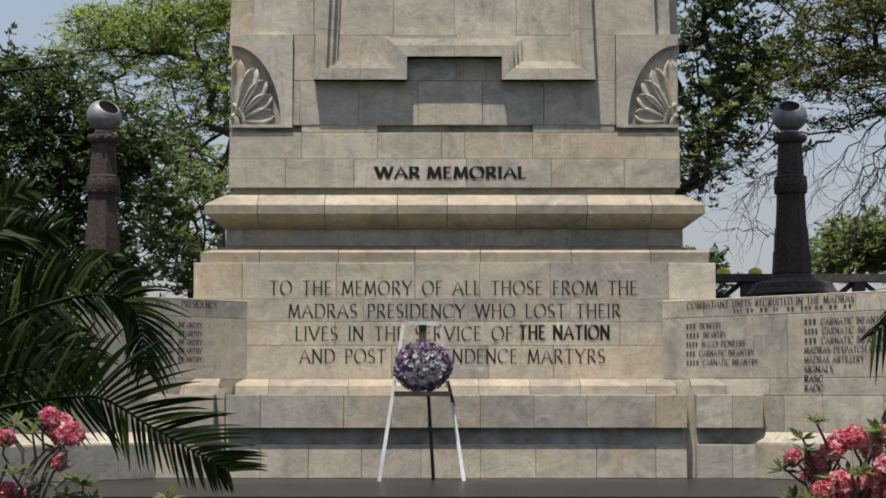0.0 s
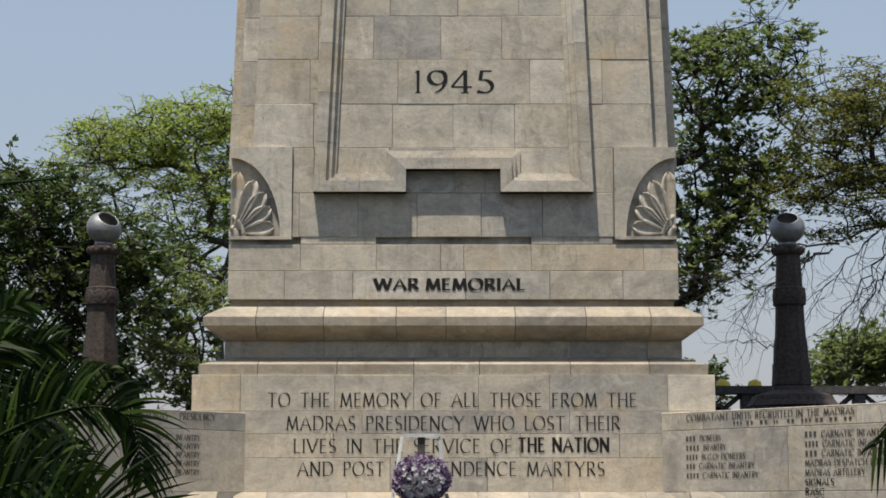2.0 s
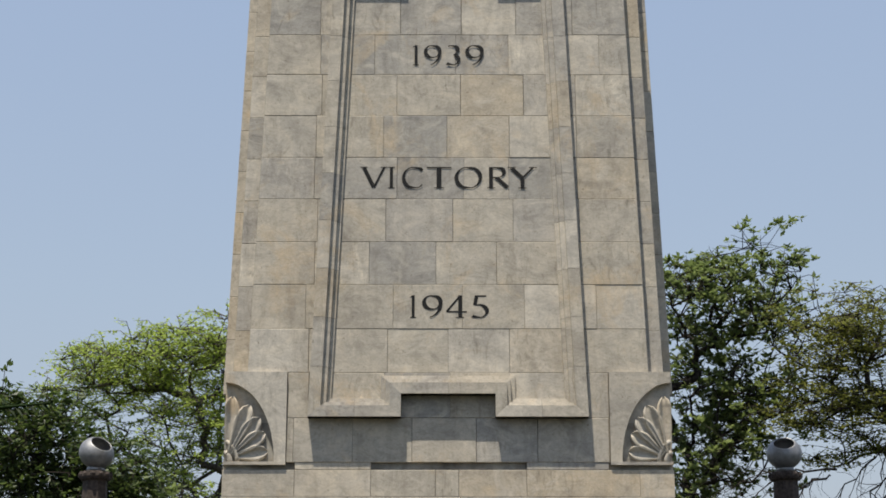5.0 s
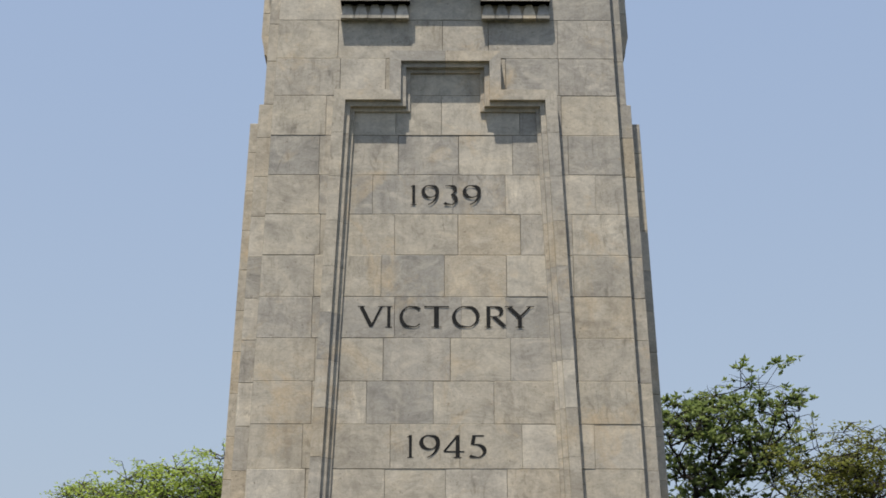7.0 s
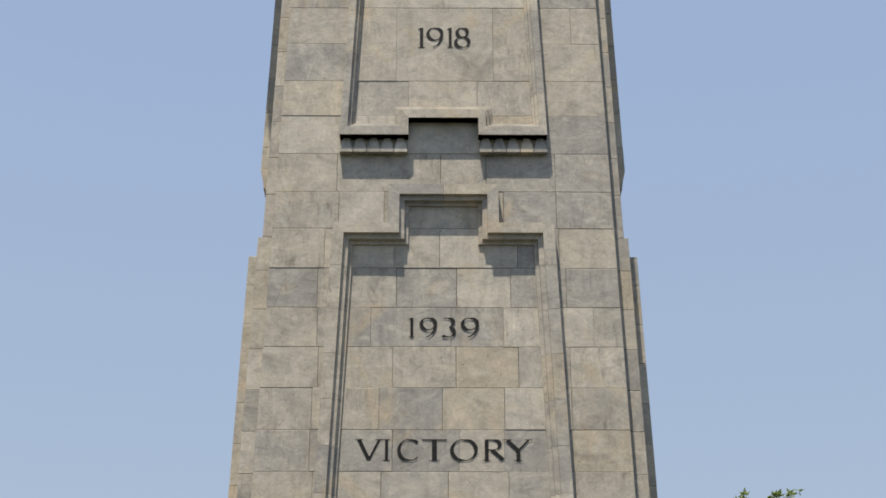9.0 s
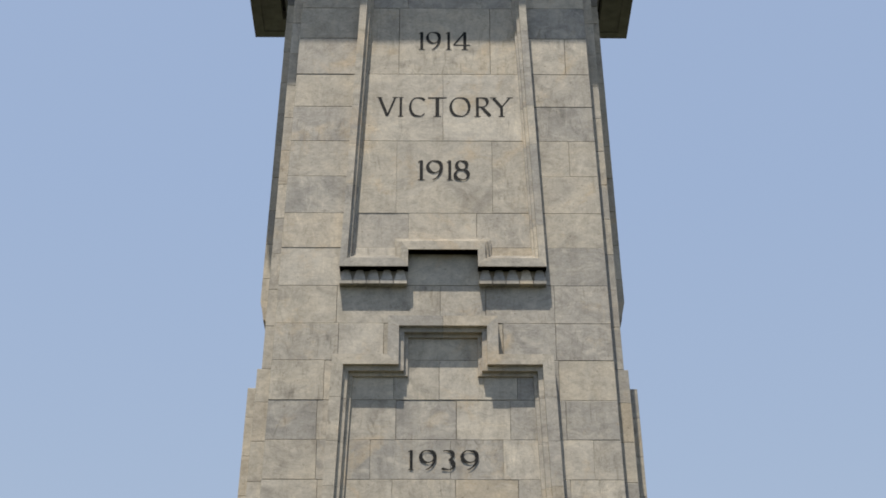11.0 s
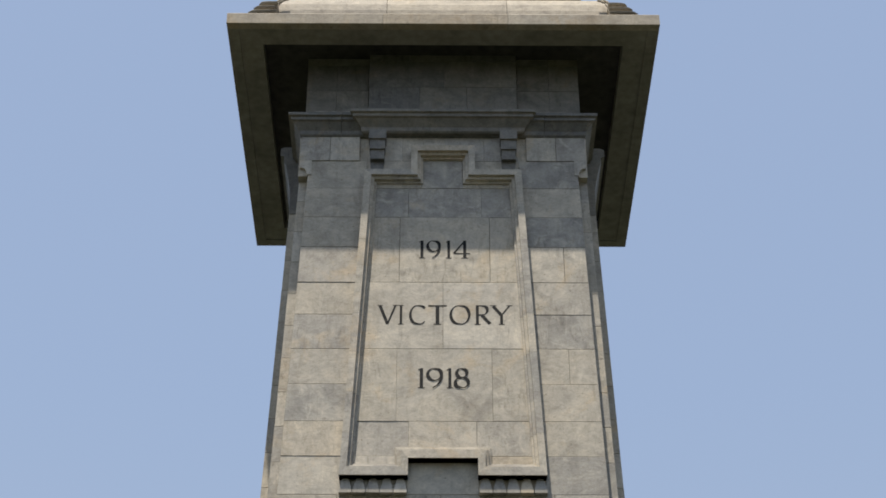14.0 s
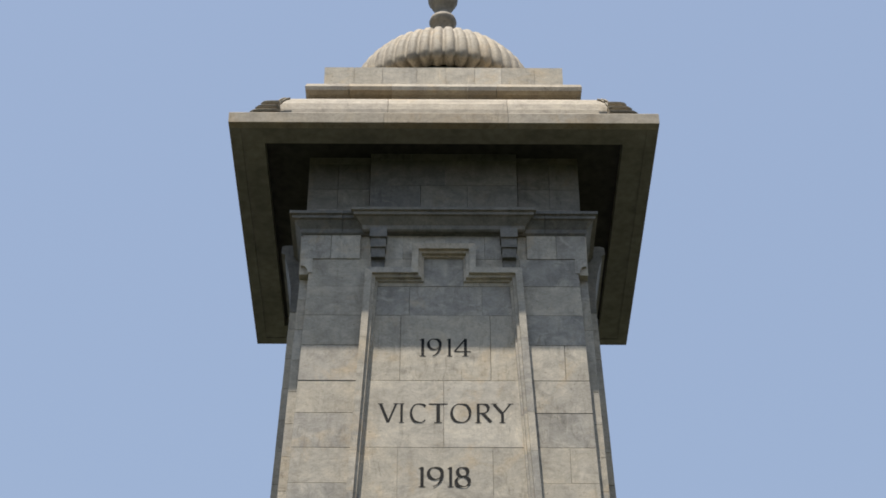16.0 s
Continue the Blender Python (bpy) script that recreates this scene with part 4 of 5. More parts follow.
def wing_wall(side):
    w = thing("wing_wall", (side * 1.95, 0, 0), "grey marble wing wall carved with lists of army units", "wall", "wing walls")
    LEN = 4.2

    def put(u, out, z):
        """A place u along the wall, out from its face, in the wing's own frame."""
        return (side * (u * C45 - out * C45), -u * C45 - out * C45, z)

    def slab(name, u0, u1, z0, z1, out=0.0, depth=0.05, top_out=None, parent=w, mat=STONE):
        t = out if top_out is None else top_out
        g, bv = 0.0015, 0.004
        vs = [put(u0 + g + bv, out, z0 + g + bv), put(u1 - g - bv, out, z0 + g + bv), put(u1 - g - bv, t, z1 - g - bv), put(u0 + g + bv, t, z1 - g - bv)]
        vs += [put(u0 + g, out - bv, z0 + g), put(u1 - g, out - bv, z0 + g), put(u1 - g, t - bv, z1 - g), put(u0 + g, t - bv, z1 - g)]
        vs += [put(u0 + g, -depth, z0 + g), put(u1 - g, -depth, z0 + g), put(u1 - g, -depth, z1 - g), put(u0 + g, -depth, z1 - g)]
        fs = [(0, 1, 2, 3)] + [(a + j, a + 4 + j, a + 4 + (j + 1) % 4, a + (j + 1) % 4) for a in (0, 4) for j in range(4)]
        return part(name, fixed(mesh_of(vs, fs, mat)), parent)

    vs = [put(u, o, z) for z in (0, 1.60) for u, o in ((-0.1, -0.035), (LEN, -0.035), (LEN, -0.5), (-0.1, -0.5))]
    body = part("wall_body", fixed(mesh_of(vs, [(0, 1, 2, 3), (4, 5, 6, 7), *[(i, (i + 1) % 4, (i + 1) % 4 + 4, i + 4) for i in range(4)]], JOINT)), w)
    for z0, z1, cuts in ((0.73, 0.885, (0.0, 1.2, 1.75, 2.4, 3.2, LEN)), (0.41, 0.73, (0.9, 1.35, 1.75, 2.35, 3.0, 3.6, LEN)), (0.885, 1.452, (0.0, 1.395, 2.75, LEN)),
                         (1.452, 1.62, (0.0, 0.48, 0.98, 1.55, 2.1, 2.7, 3.4, LEN))):
        for a, c in zip(cuts, cuts[1:]):
            slab("wall_slab", a, c, z0, z1, 0.0, parent=body)
    for a, c in zip((0.9, 1.5, 2.1, 2.8, 3.5), (1.5, 2.1, 2.8, 3.5, LEN)):
        slab("base_stone", a, c, 0.0, 0.31, 0.10, parent=body)
        slab("base_slope", a, c, 0.31, 0.415, 0.09, top_out=0.0, parent=body)
    slab("coping", -0.05, LEN, 1.60, 1.622, 0.0, depth=0.5, parent=w)
    turn = -math.pi / 4 if side > 0 else math.pi / 4

    def line(words, u, z, h, wd, mat=WORN_LETTER):
        """Letters from u on, read from left to right."""
        p = put(u, 0.0, 0)
        inscription(w, words, p, z, h, wd, None, mat, 0.24, turn=turn, centre=False, lift=0.004)

    def bar(u0, u1, z, h=0.045):
        m = max(2, int((u1 - u0) / 0.035))
        vs = []
        for i in range(m):
            a, c = u0 + (u1 - u0) * i / m, u0 + (u1 - u0) * (i + 0.55) / m
            vs += [put(a, 0.004, z), put(c, 0.004, z), put(c, 0.004, z + h), put(a, 0.004, z + h)]
        part("worn_lettering", mesh_of(vs, [tuple(range(4 * i, 4 * i + 4))[::side] for i in range(m)], WORN_LETTER), w)

    if side > 0:
        line("COMBATANT UNITS RECRUITED IN THE MADRAS", 0.295, 1.535, 0.062, 1.79)
        for i in range(9):
            bar(0.82 + 0.145 * i, 0.82 + 0.145 * i + (0.11, 0.09, 0.1, 0.06, 0.09, 0.12, 0.1, 0.1, 0.1)[i], 1.487, 0.028)
        for i, (words, u0, wd) in enumerate((("PIONEERS", 0.44, 0.235), ("INFANTRY", 0.48, 0.25), ("(K.G.O) PIONEERS", 0.46, 0.48), ("CARNATIC INFANTRY", 0.43, 0.61), ("CARNATIC INFANTRY", 0.47, 0.61))):
            bar(0.285, u0 - 0.035, 1.35 - 0.0845 * i)
            line(words, u0, 1.347 - 0.0845 * i, 0.055, wd)
        for i, (words, u0, wd) in enumerate((("CARNATIC INFANTRY", 1.75, 0.66), ("CARNATIC INFANTRY", 1.76, 0.66), ("CARNATIC INFANTRY", 1.75, 0.66), ("MADRAS DESPATCH RIDERS", 1.575, 0.86),
                                             ("MADRAS ARTILLERY", 1.573, 0.60), ("SIGNALS", 1.572, 0.29), ("RASC", 1.57, 0.19), ("RAOC", 1.57, 0.19))):
            if i < 3:
                bar(1.58, u0 - 0.035, 1.355 - 0.0828 * i)
            line(words, u0, 1.348 - 0.0828 * i, 0.058, wd, LETTER if i > 4 else WORN_LETTER)
    else:
        line("PRESIDENCY", 0.765, 1.535, 0.062, 0.41)
        line("MADRAS", 1.22, 1.535, 0.062, 0.32)
        for i in range(5):
            line("INFANTRY", 0.80, 1.347 - 0.078 * i, 0.052, 0.27)
            line("CARNATIC", 1.12, 1.347 - 0.078 * i, 0.052, 0.27)
            bar(1.17, 1.28, 1.35 - 0.078 * i)
    return w


wing_wall(1)
wing_wall(-1)


# ---- wreath on its easel ----
EASEL_Y = -1.30
easel = thing("wreath_easel", (-0.285, EASEL_Y, 0), "wooden three-legged easel, white and dark, on the granite floor", "easel")


def bar_mesh(p, q, r0, r1, mat):
    return Build().tube([p, q], [r0, r1], 4).mesh(mat)


part("front_leg", bar_mesh((-0.37, -0.12, 0.0), (-0.17, 0.05, 1.35), 0.022, 0.02, WHITE), easel, "white painted leg")
part("front_leg", bar_mesh((0.355, -0.12, 0.0), (0.25, 0.03, 0.70), 0.022, 0.02, WHITE), easel, "white painted leg")
part("upper_leg", bar_mesh((0.27, 0.02, 0.64), (0.215, 0.045, 0.86), 0.02, 0.02, DARK_WOOD), easel, "dark middle stretch of the right leg")
part("rear_leg", bar_mesh((0.09, 0.32, 0.0), (0.03, 0.06, 1.05), 0.022, 0.02, DARK_WOOD), easel, "dark wooden rear leg")
part("shelf", Build().box(-0.245, 0.245, -0.16, 0.06, 0.725, 0.768).mesh(DARK_WOOD), easel, "dark wooden shelf")
part("top_rail", Build().box(-0.16, 0.16, 0.03, 0.06, 1.345, 1.375).mesh(WHITE), easel)
part("upright", bar_mesh((0.20, 0.05, 0.80), (0.155, 0.05, 1.36), 0.02, 0.02, WHITE), easel, "white painted upright")
part("strap", Build().box(-0.035, 0.03, 0.045, 0.056, 0.80, 1.345).mesh(BARK), easel, "grey-brown strap")

wreath = thing("wreath", (-0.285, EASEL_Y - 0.05, 0.775), "round wreath of purple and white flowers on an easel", "wreath")
b = Build()
b.add(*[[(0.245 * r * math.cos(q), -d, 0.205 + 0.205 * r * math.sin(q)) for r, d in ((0.05, 0.06), (0.6, 0.05), (1.0, 0.0)) for q in [math.pi * i / 12 for i in range(24)]],
        [(24 * i + j, 24 * i + (j + 1) % 24, 24 * i + 24 + (j + 1) % 24, 24 * i + 24 + j) for i in range(2) for j in range(24)]])
part("moss_pad", b.mesh(DARK_WOOD, True), wreath, "dark moss pad")


def flower(centre, facing, size, petals, rnd):
    """Verts and faces of one small flower: pointed petals round its facing."""
    n = Vector(facing).normalized()
    a = n.orthogonal().normalized()
    c = n.cross(a)
    vs, fs = [], []
    ph = rnd.uniform(0, 6.28)
    for j in range(petals):
        q = ph + 2 * math.pi * j / petals
        d = math.cos(q) * a + math.sin(q) * c
        e = n.cross(d)
        k = len(vs)
        s = size * rnd.uniform(0.8, 1.15)
        vs += [Vector(centre), Vector(centre) + d * s * 0.6 + e * s * 0.34 + n * s * 0.3, Vector(centre) + d * s + n * s * 0.22, Vector(centre) + d * s * 0.6 - e * s * 0.34 + n * s * 0.3]
        fs.append((k, k + 1, k + 2, k + 3))
    return vs, fs


def flower_mass(count, radius, size, petals, mat, seed, white=0.0, proud=0.0):
    rnd = random.Random(seed)
    b = Build()
    for i in range(count):
        r, q = radius * math.sqrt(rnd.random()), rnd.uniform(0, 6.283)
        u = r / radius
        if white and not ((u < 0.8 and rnd.random() < 0.5) or (abs(u - 0.62) < 0.13 and math.sin(q) < -0.45)):
            continue
        dome = 0.07 * math.sqrt(max(0, 1 - (r / radius) ** 2))
        ctr = (r * math.cos(q), -dome - proud - rnd.uniform(0, 0.03), 0.205 + r * math.sin(q) * 0.84)
        b.add(*flower(ctr, (ctr[0] * 3 + rnd.uniform(-.4, .4), -0.8, (ctr[2] - 0.205) * 3 + rnd.uniform(-.4, .4)), size * rnd.uniform(0.8, 1.2), petals, rnd))
    return b.mesh(mat, outward=False)


part("purple_bloom", flower_mass(640, 0.242, 0.03, 5, PETAL_PURPLE, 3), wreath, "small purple flowers", kind="stuff")
part("white_bloom", flower_mass(300, 0.235, 0.03, 6, PETAL_WHITE, 4, 1.0, 0.014), wreath, "white lily-like flowers", kind="stuff")
b = Build()
rnd = random.Random(11)
for i in range(8):
    b.add(*flower((0.235 - 0.11 + 0.38, -0.25, rnd.uniform(0.006, 0.02)), (0, 0, 1), 0.018, 4, rnd))
fallen = new("fallen_flower", b.mesh(PETAL_PINK, outward=False))
fallen.location = (-0.285 + 0.02, EASEL_Y, 0)
tagged(fallen, "small fallen pink flower on the black floor", "flower")

# ---- pylons with metal bowls ----
PK = 22 / 3200


def pylon_z(y):
    return 0.70 + (706.9 - y) * PK


def pylon(x, lean, swing, label):
    p = thing("lamp_pylon", (x, 5.0, 0), label, "pylon", "pylons behind the memorial")

    def oct_(steps, name, lab=""):
        b = Build().turned([(r * PK / math.cos(math.pi / 8), pylon_z(y)) for y, r in steps], 8, phase=math.pi / 8)
        return part(name, b.mesh(BROWN_STONE), p, lab)
    part("pedestal", Build().box(-0.55, 0.55, -0.55, 0.55, 0, 1.95).mesh(BROWN_STONE), p)
    oct_([(522, 78), (512, 70), (503, 66), (494, 36), (486, 33)], "flared_base")
    oct_([(488, 29), (484, 33), (462, 31.5), (446, 31)], "lower_drum")
    oct_([(446, 29.5), (420, 28.5), (403, 27)], "lower_drum")
    oct_([(404, 26), (375, 24.5), (347, 23.5), (343, 24)], "shaft")
    band = oct_([(344, 24), (341, 27.5), (318, 27), (312, 27), (310, 23)], "carved_band")
    for j in range(8):
        q = math.pi / 4 * j
        b = Build().turned([(0.085, 0.0), (0.075, 0.008), (0.045, 0.01), (0.01, 0.014)], 12)
        m = Matrix.Translation((27 * PK * math.cos(q), 27 * PK * math.sin(q), pylon_z(328))) @ Matrix.Rotation(q, 4, "Z") @ Matrix.Rotation(math.pi / 2, 4, "Y")
        me = b.mesh(BROWN_STONE)
        me.transform(m)
        part("rosette", me, band)
    oct_([(310, 22.5), (275, 21), (252, 20)], "upper_shaft")
    collar = oct_([(253, 20), (250, 26), (246, 27), (238, 26), (236, 20)], "collar")
    for j in range(12):
        q = math.pi / 6 * j
        b = Build().turned([(0.03, -0.03), (0.035, 0.0), (0.02, 0.03)], 8, (26 * PK * math.cos(q), 26 * PK * math.sin(q), pylon_z(242)))
        part("knob", b.mesh(BROWN_STONE), collar)
    foot = Build().turned([(16 * PK, pylon_z(236)), (17 * PK, pylon_z(232)), (15 * PK, pylon_z(229)), (16 * PK, pylon_z(225))], 20)
    part("bowl_foot", foot.mesh(STEEL, True), p, "grey metal foot")
    R = 31.5 * PK
    prof = [(R * math.sin(a), -R * 0.86 * math.cos(a)) for a in [math.pi * i / 22 for i in range(1, 18)]]
    inner = [(r * 0.86, z * 0.9 + 0.012) for r, z in prof[::-1]]
    me = Build().turned(prof + [(prof[-1][0] * 0.93, prof[-1][1] + 0.01)] + inner, 32).mesh(STEEL, True)
    me.transform(Matrix.Translation((0, 0, pylon_z(203))) @ Matrix.Rotation(radians(swing), 4, "Z") @ Matrix.Rotation(radians(lean), 4, "X"))
    part("bowl", me, p, "grey metal bowl with a tilted round mouth")
    return p


pylon(4.145, 40, -10, "dark brown granite pylon with a tilted metal bowl, before open sky")
pylon(-4.27, 46, 40, "dark brown granite pylon with a tilted metal bowl, among trees")

# ---- railing behind the wing ----
fence = thing("lattice_railing", (0, 6.2, 0), "dark concrete railing with crossed lattice panels", "railing")
part("top_rail", Build().box(2.6, 9.5, -0.12, 0.12, 2.20, 2.30).mesh(FENCE), fence)
part("low_wall", Build().box(2.6, 9.5, -0.12, 0.12, 0, 1.70).mesh(FENCE), fence)
for i in range(9):
    x = 3.0 + i * 0.72
    part("post", Build().box(x, x + 0.14, -0.09, 0.09, 1.70, 2.20).mesh(FENCE), fence)
    if i < 8:
        a, c = x + 0.14, x + 0.72
        part("lattice_bar", Build().tube([(a, 0, 1.72), (c, 0, 2.19)], [0.04, 0.04], 4).mesh(FENCE), fence)
        part("lattice_bar", Build().tube([(a, 0.01, 2.19), (c, 0.01, 1.72)], [0.04, 0.04], 4).mesh(FENCE), fence)
        ring = part("ring", Build().turned([(0.12, -0.05), (0.13, 0), (0.12, 0.05), (0.08, 0.05), (0.08, -0.05)], 14).mesh(FENCE), fence)
        ring.matrix_basis = pose((a + c) / 2, 0, 1.95, 90, 0, 0)
for x in (3.52, 3.93):
    b = Build().turned([(0.02, -0.1), (0.08, -0.07), (0.1, 0), (0.08, 0.07), (0.02, 0.1)], 16)
    ball = new("yellow_ball_finial", b.mesh(YELLOW, True))
    ball.location = (x, 6.35, 2.30)
    tagged(ball, "small yellow painted ball on the railing", "finial", "yellow finials")
    part("stalk", Build().turned([(0.02, -0.14), (0.02, 0.0)], 8).mesh(YELLOW), ball)


# ---- trees ----
def spot(px, py, far):
    """A place at the given distance ahead of the eye, from its direction."""
    return Vector((EYE[0] + (px - 784) / 3200 * far, EYE[1] + far, EYE[2] + (706.9 - py) / 3200 * far))


def tree(base, fork, ellipsoids, leaf_mat, label, seed, leaves=60, leaf=0.11, spread=(0.42, 0.42, 0.2), thick=0.008, bare=(), name="tree", slim=0.40, droop=0.0, rosette=0, twigs=6, bark=None):
    """Trunk, limbs that reach each clump of the crown, and clumps of many small leaves. ellipsoids: (centre, radii, clumps)."""
    rnd = random.Random(seed)
    base, fork = Vector(base), Vector(fork)
    t = thing(name, base, label, "tree")
    nodes, parents = [Vector(base)], [-1]
    for u in (0.35, 0.7, 1.0):
        nodes.append(base.lerp(fork, u) + Vector((rnd.uniform(-.12, .12), rnd.uniform(-.1, .1), 0)))
        parents.append(len(nodes) - 2)
    ends = []
    for ctr, rad, num in ellipsoids:
        for _ in range(num):
            while True:
                q = Vector([rnd.uniform(-1, 1) for _ in range(3)])
                if 0.12 < q.length < 1:
                    break
            ends.append((Vector(ctr) + Vector([q[i] * rad[i] for i in range(3)]), True))
    ends += [(Vector(p), False) for p in bare]
    ends.sort(key=lambda e: (e[0] - fork).length)
    clumps = []
    for e, leafed in ends:
        best, cost = 3, 1e9
        for i in range(3, len(nodes)):
            d = (nodes[i] - e).length + 0.25 * (nodes[i] - fork).length + (0.9 if nodes[i].z > e.z + 0.3 else 0)
            if d < cost:
                best, cost = i, d
        p = nodes[best]
        gap = (e - p).length
        last = best
        steps = max(2, int(gap / 0.6))
        for k in range(1, steps + 1):
            u = k / steps
            j = 0.10 * gap * math.sin(math.pi * u)
            nodes.append(p.lerp(e, u) + Vector((rnd.uniform(-1, 1), rnd.uniform(-1, 1), rnd.uniform(-0.5, 1.0))) * min(j, 0.3))
            parents.append(last)
            last = len(nodes) - 1
        if leafed:
            clumps.append(nodes[-1])
    load = [0] * len(nodes)
    for i in range(len(nodes) - 1, -1, -1):
        load[i] += 1
        if parents[i] >= 0:
            load[parents[i]] += load[i]
    rad = [thick * max(1.0, n) ** slim for n in load]
    trunk, limbs = Build(), Build()
    trunk.tube([n - base for n in nodes[:4]], [rad[0] * 1.25, rad[0], rad[2], rad[3]], 10)
    for i in range(4, len(nodes)):
        q = parents[i]
        limbs.tube([nodes[q] - base, nodes[i] - base], [min(rad[q], rad[i] * 1.3), rad[i]], 5 if rad[i] > 0.03 else 3)
    vs, fs = [], []
    for c in clumps:
        scale = rnd.uniform(0.55, 1.3)
        # thin twigs that fan out from the end of the limb and carry the leaves
        fan = []
        for _ in range(twigs):
            e = Vector([max(-1.3, min(1.3, rnd.gauss(0, 0.75))) * spread[i] * scale for i in range(3)]) + Vector((0, 0, 0.35 * spread[2] - droop * 0.6))
            bend = e * 0.5 + Vector((rnd.gauss(0, 0.05), rnd.gauss(0, 0.05), abs(rnd.gauss(0, 0.09))))
            fan.append((bend, e))
            limbs.tube([c - base, c - base + bend, c - base + e], [thick * 1.2, thick * 0.9, thick * 0.4], 3)
        for _ in range(int(leaves * scale)):
            if not rosette or _ % rosette == 0:
                bend, e = rnd.choice(fan)
                u = math.sqrt(rnd.uniform(0.08, 1.1)) if not rosette else rnd.uniform(0.75, 1.1)
                o = 2 * u * (1 - u) * bend + u * u * e + Vector([rnd.gauss(0, 0.13) * spread[i] for i in range(3)])
            p = c - base + o
            p.z -= droop * abs(rnd.gauss(0, 0.5))
            d = Vector((rnd.gauss(0, 1), rnd.gauss(0, 1), rnd.gauss(0, 0.45))).normalized()
            n = (Vector((rnd.gauss(0, 0.5), rnd.gauss(0, 0.5), 1))).normalized()
            w = d.cross(n).normalized()
            s = leaf * rnd.uniform(0.6, 1.3)
            if rosette:
                d = (d + Vector((0, 0, 0.25))).normalized()
                p = p + d * s * 0.5
            k = len(vs)
            vs += [p - d * s * 0.5, p + w * s * 0.26 - n * 0.1 * s, p + d * s * 0.5, p - w * s * 0.26 - n * 0.1 * s]
            fs.append((k, k + 1, k + 2, k + 3))
    part("trunk", trunk.mesh(bark or BARK, True), t)
    part("branchwork", limbs.mesh(bark or BARK, True, False), t, kind="stuff")
    part("crown", mesh_of(vs, fs, leaf_mat), t, kind="stuff")
    return t


def zone(px, py, far, rx, ry, num, deep=1.5):
    return (spot(px, py, far), (rx / 3200 * far, deep, ry / 3200 * far), num)


tree((-5.0, 23, -0.75), spot(388, 300, 40), [zone(150, 95, 40, 80, 60, 40, 2.0), zone(240, 60, 40, 110, 65, 75, 2.5), zone(350, 45, 40, 90, 65, 70, 2.5), zone(300, 180, 40, 120, 80, 40, 2.5), zone(400, 130, 40, 60, 90, 34, 2.0),
     zone(360, 290, 40, 70, 90, 34, 2.0), zone(460, 20, 40, 90, 70, 30, 2.5)],
     LEAF_LIGHT, "spreading tree with feathery bright green leaves", 21, leaves=88, leaf=0.095, spread=(0.62, 0.55, 0.24), slim=0.37, thick=0.009, twigs=6)
tree((-6.6, 14.5, -0.75), spot(120, 560, 31.5), [zone(60, 200, 31.5, 120, 110, 75), zone(40, 330, 31.5, 130, 130, 80), zone(180, 330, 31.5, 90, 130, 60), zone(150, 470, 31.5, 150, 70, 50), zone(-20, 140, 31.5, 70, 60, 26),
     zone(230, 240, 31.5, 60, 60, 22)],
     LEAF_DARK, "dense dark green broad-leaved tree behind a pylon", 22, leaves=56, leaf=0.15, spread=(0.42, 0.45, 0.30), bark=DARK_BARK)
tree((-4.6, 17.5, -0.75), spot(335, 520, 34.5), [zone(290, 390, 34.5, 65, 55, 34), zone(330, 470, 34.5, 70, 60, 34), zone(270, 300, 34.5, 60, 50, 22), zone(350, 340, 34.5, 40, 60, 16)],
     LEAF_MID, "leafy green tree close beside the tower", 23, leaves=60, leaf=0.15, spread=(0.44, 0.4, 0.22), rosette=6)
tree((3.0, 18.5, -0.75), spot(1150, 380, 35.5), [zone(1245, -60, 35.5, 75, 95, 46), zone(1330, -90, 35.5, 100, 95, 56), zone(1420, -60, 35.5, 60, 85, 30), zone(1270, 90, 35.5, 90, 80, 40), zone(1370, 90, 35.5, 90, 80, 34),
     zone(1245, 220, 35.5, 70, 75, 30), zone(1235, 310, 35.5, 42, 40, 18), zone(1340, 200, 35.5, 60, 45, 18), zone(1310, 120, 35.5, 70, 70, 24), zone(1290, 250, 35.5, 50, 50, 12)],
     LEAF_MID, "tall tree with clustered green leaves beside the tower", 24, leaves=54, leaf=0.14, spread=(0.55, 0.45, 0.30), rosette=9, thick=0.0085, bark=DARK_BARK, twigs=5)
wide = tree((9.4, 16.5, -0.75), spot(1640, 240, 33.5), [zone(1500, -10, 33.5, 90, 85, 56), zone(1580, 0, 33.5, 80, 100, 50), zone(1480, 110, 33.5, 85, 60, 42), zone(1560, 150, 33.5, 70, 60, 32), zone(1500, 200, 33.5, 70, 35, 10)],
     LEAF_OLIVE, "wide tree with olive leaves and bare hanging branches", 25, leaves=72, leaf=0.09, spread=(0.62, 0.5, 0.17), thick=0.008, droop=0.06, bark=DARK_BARK, twigs=5)


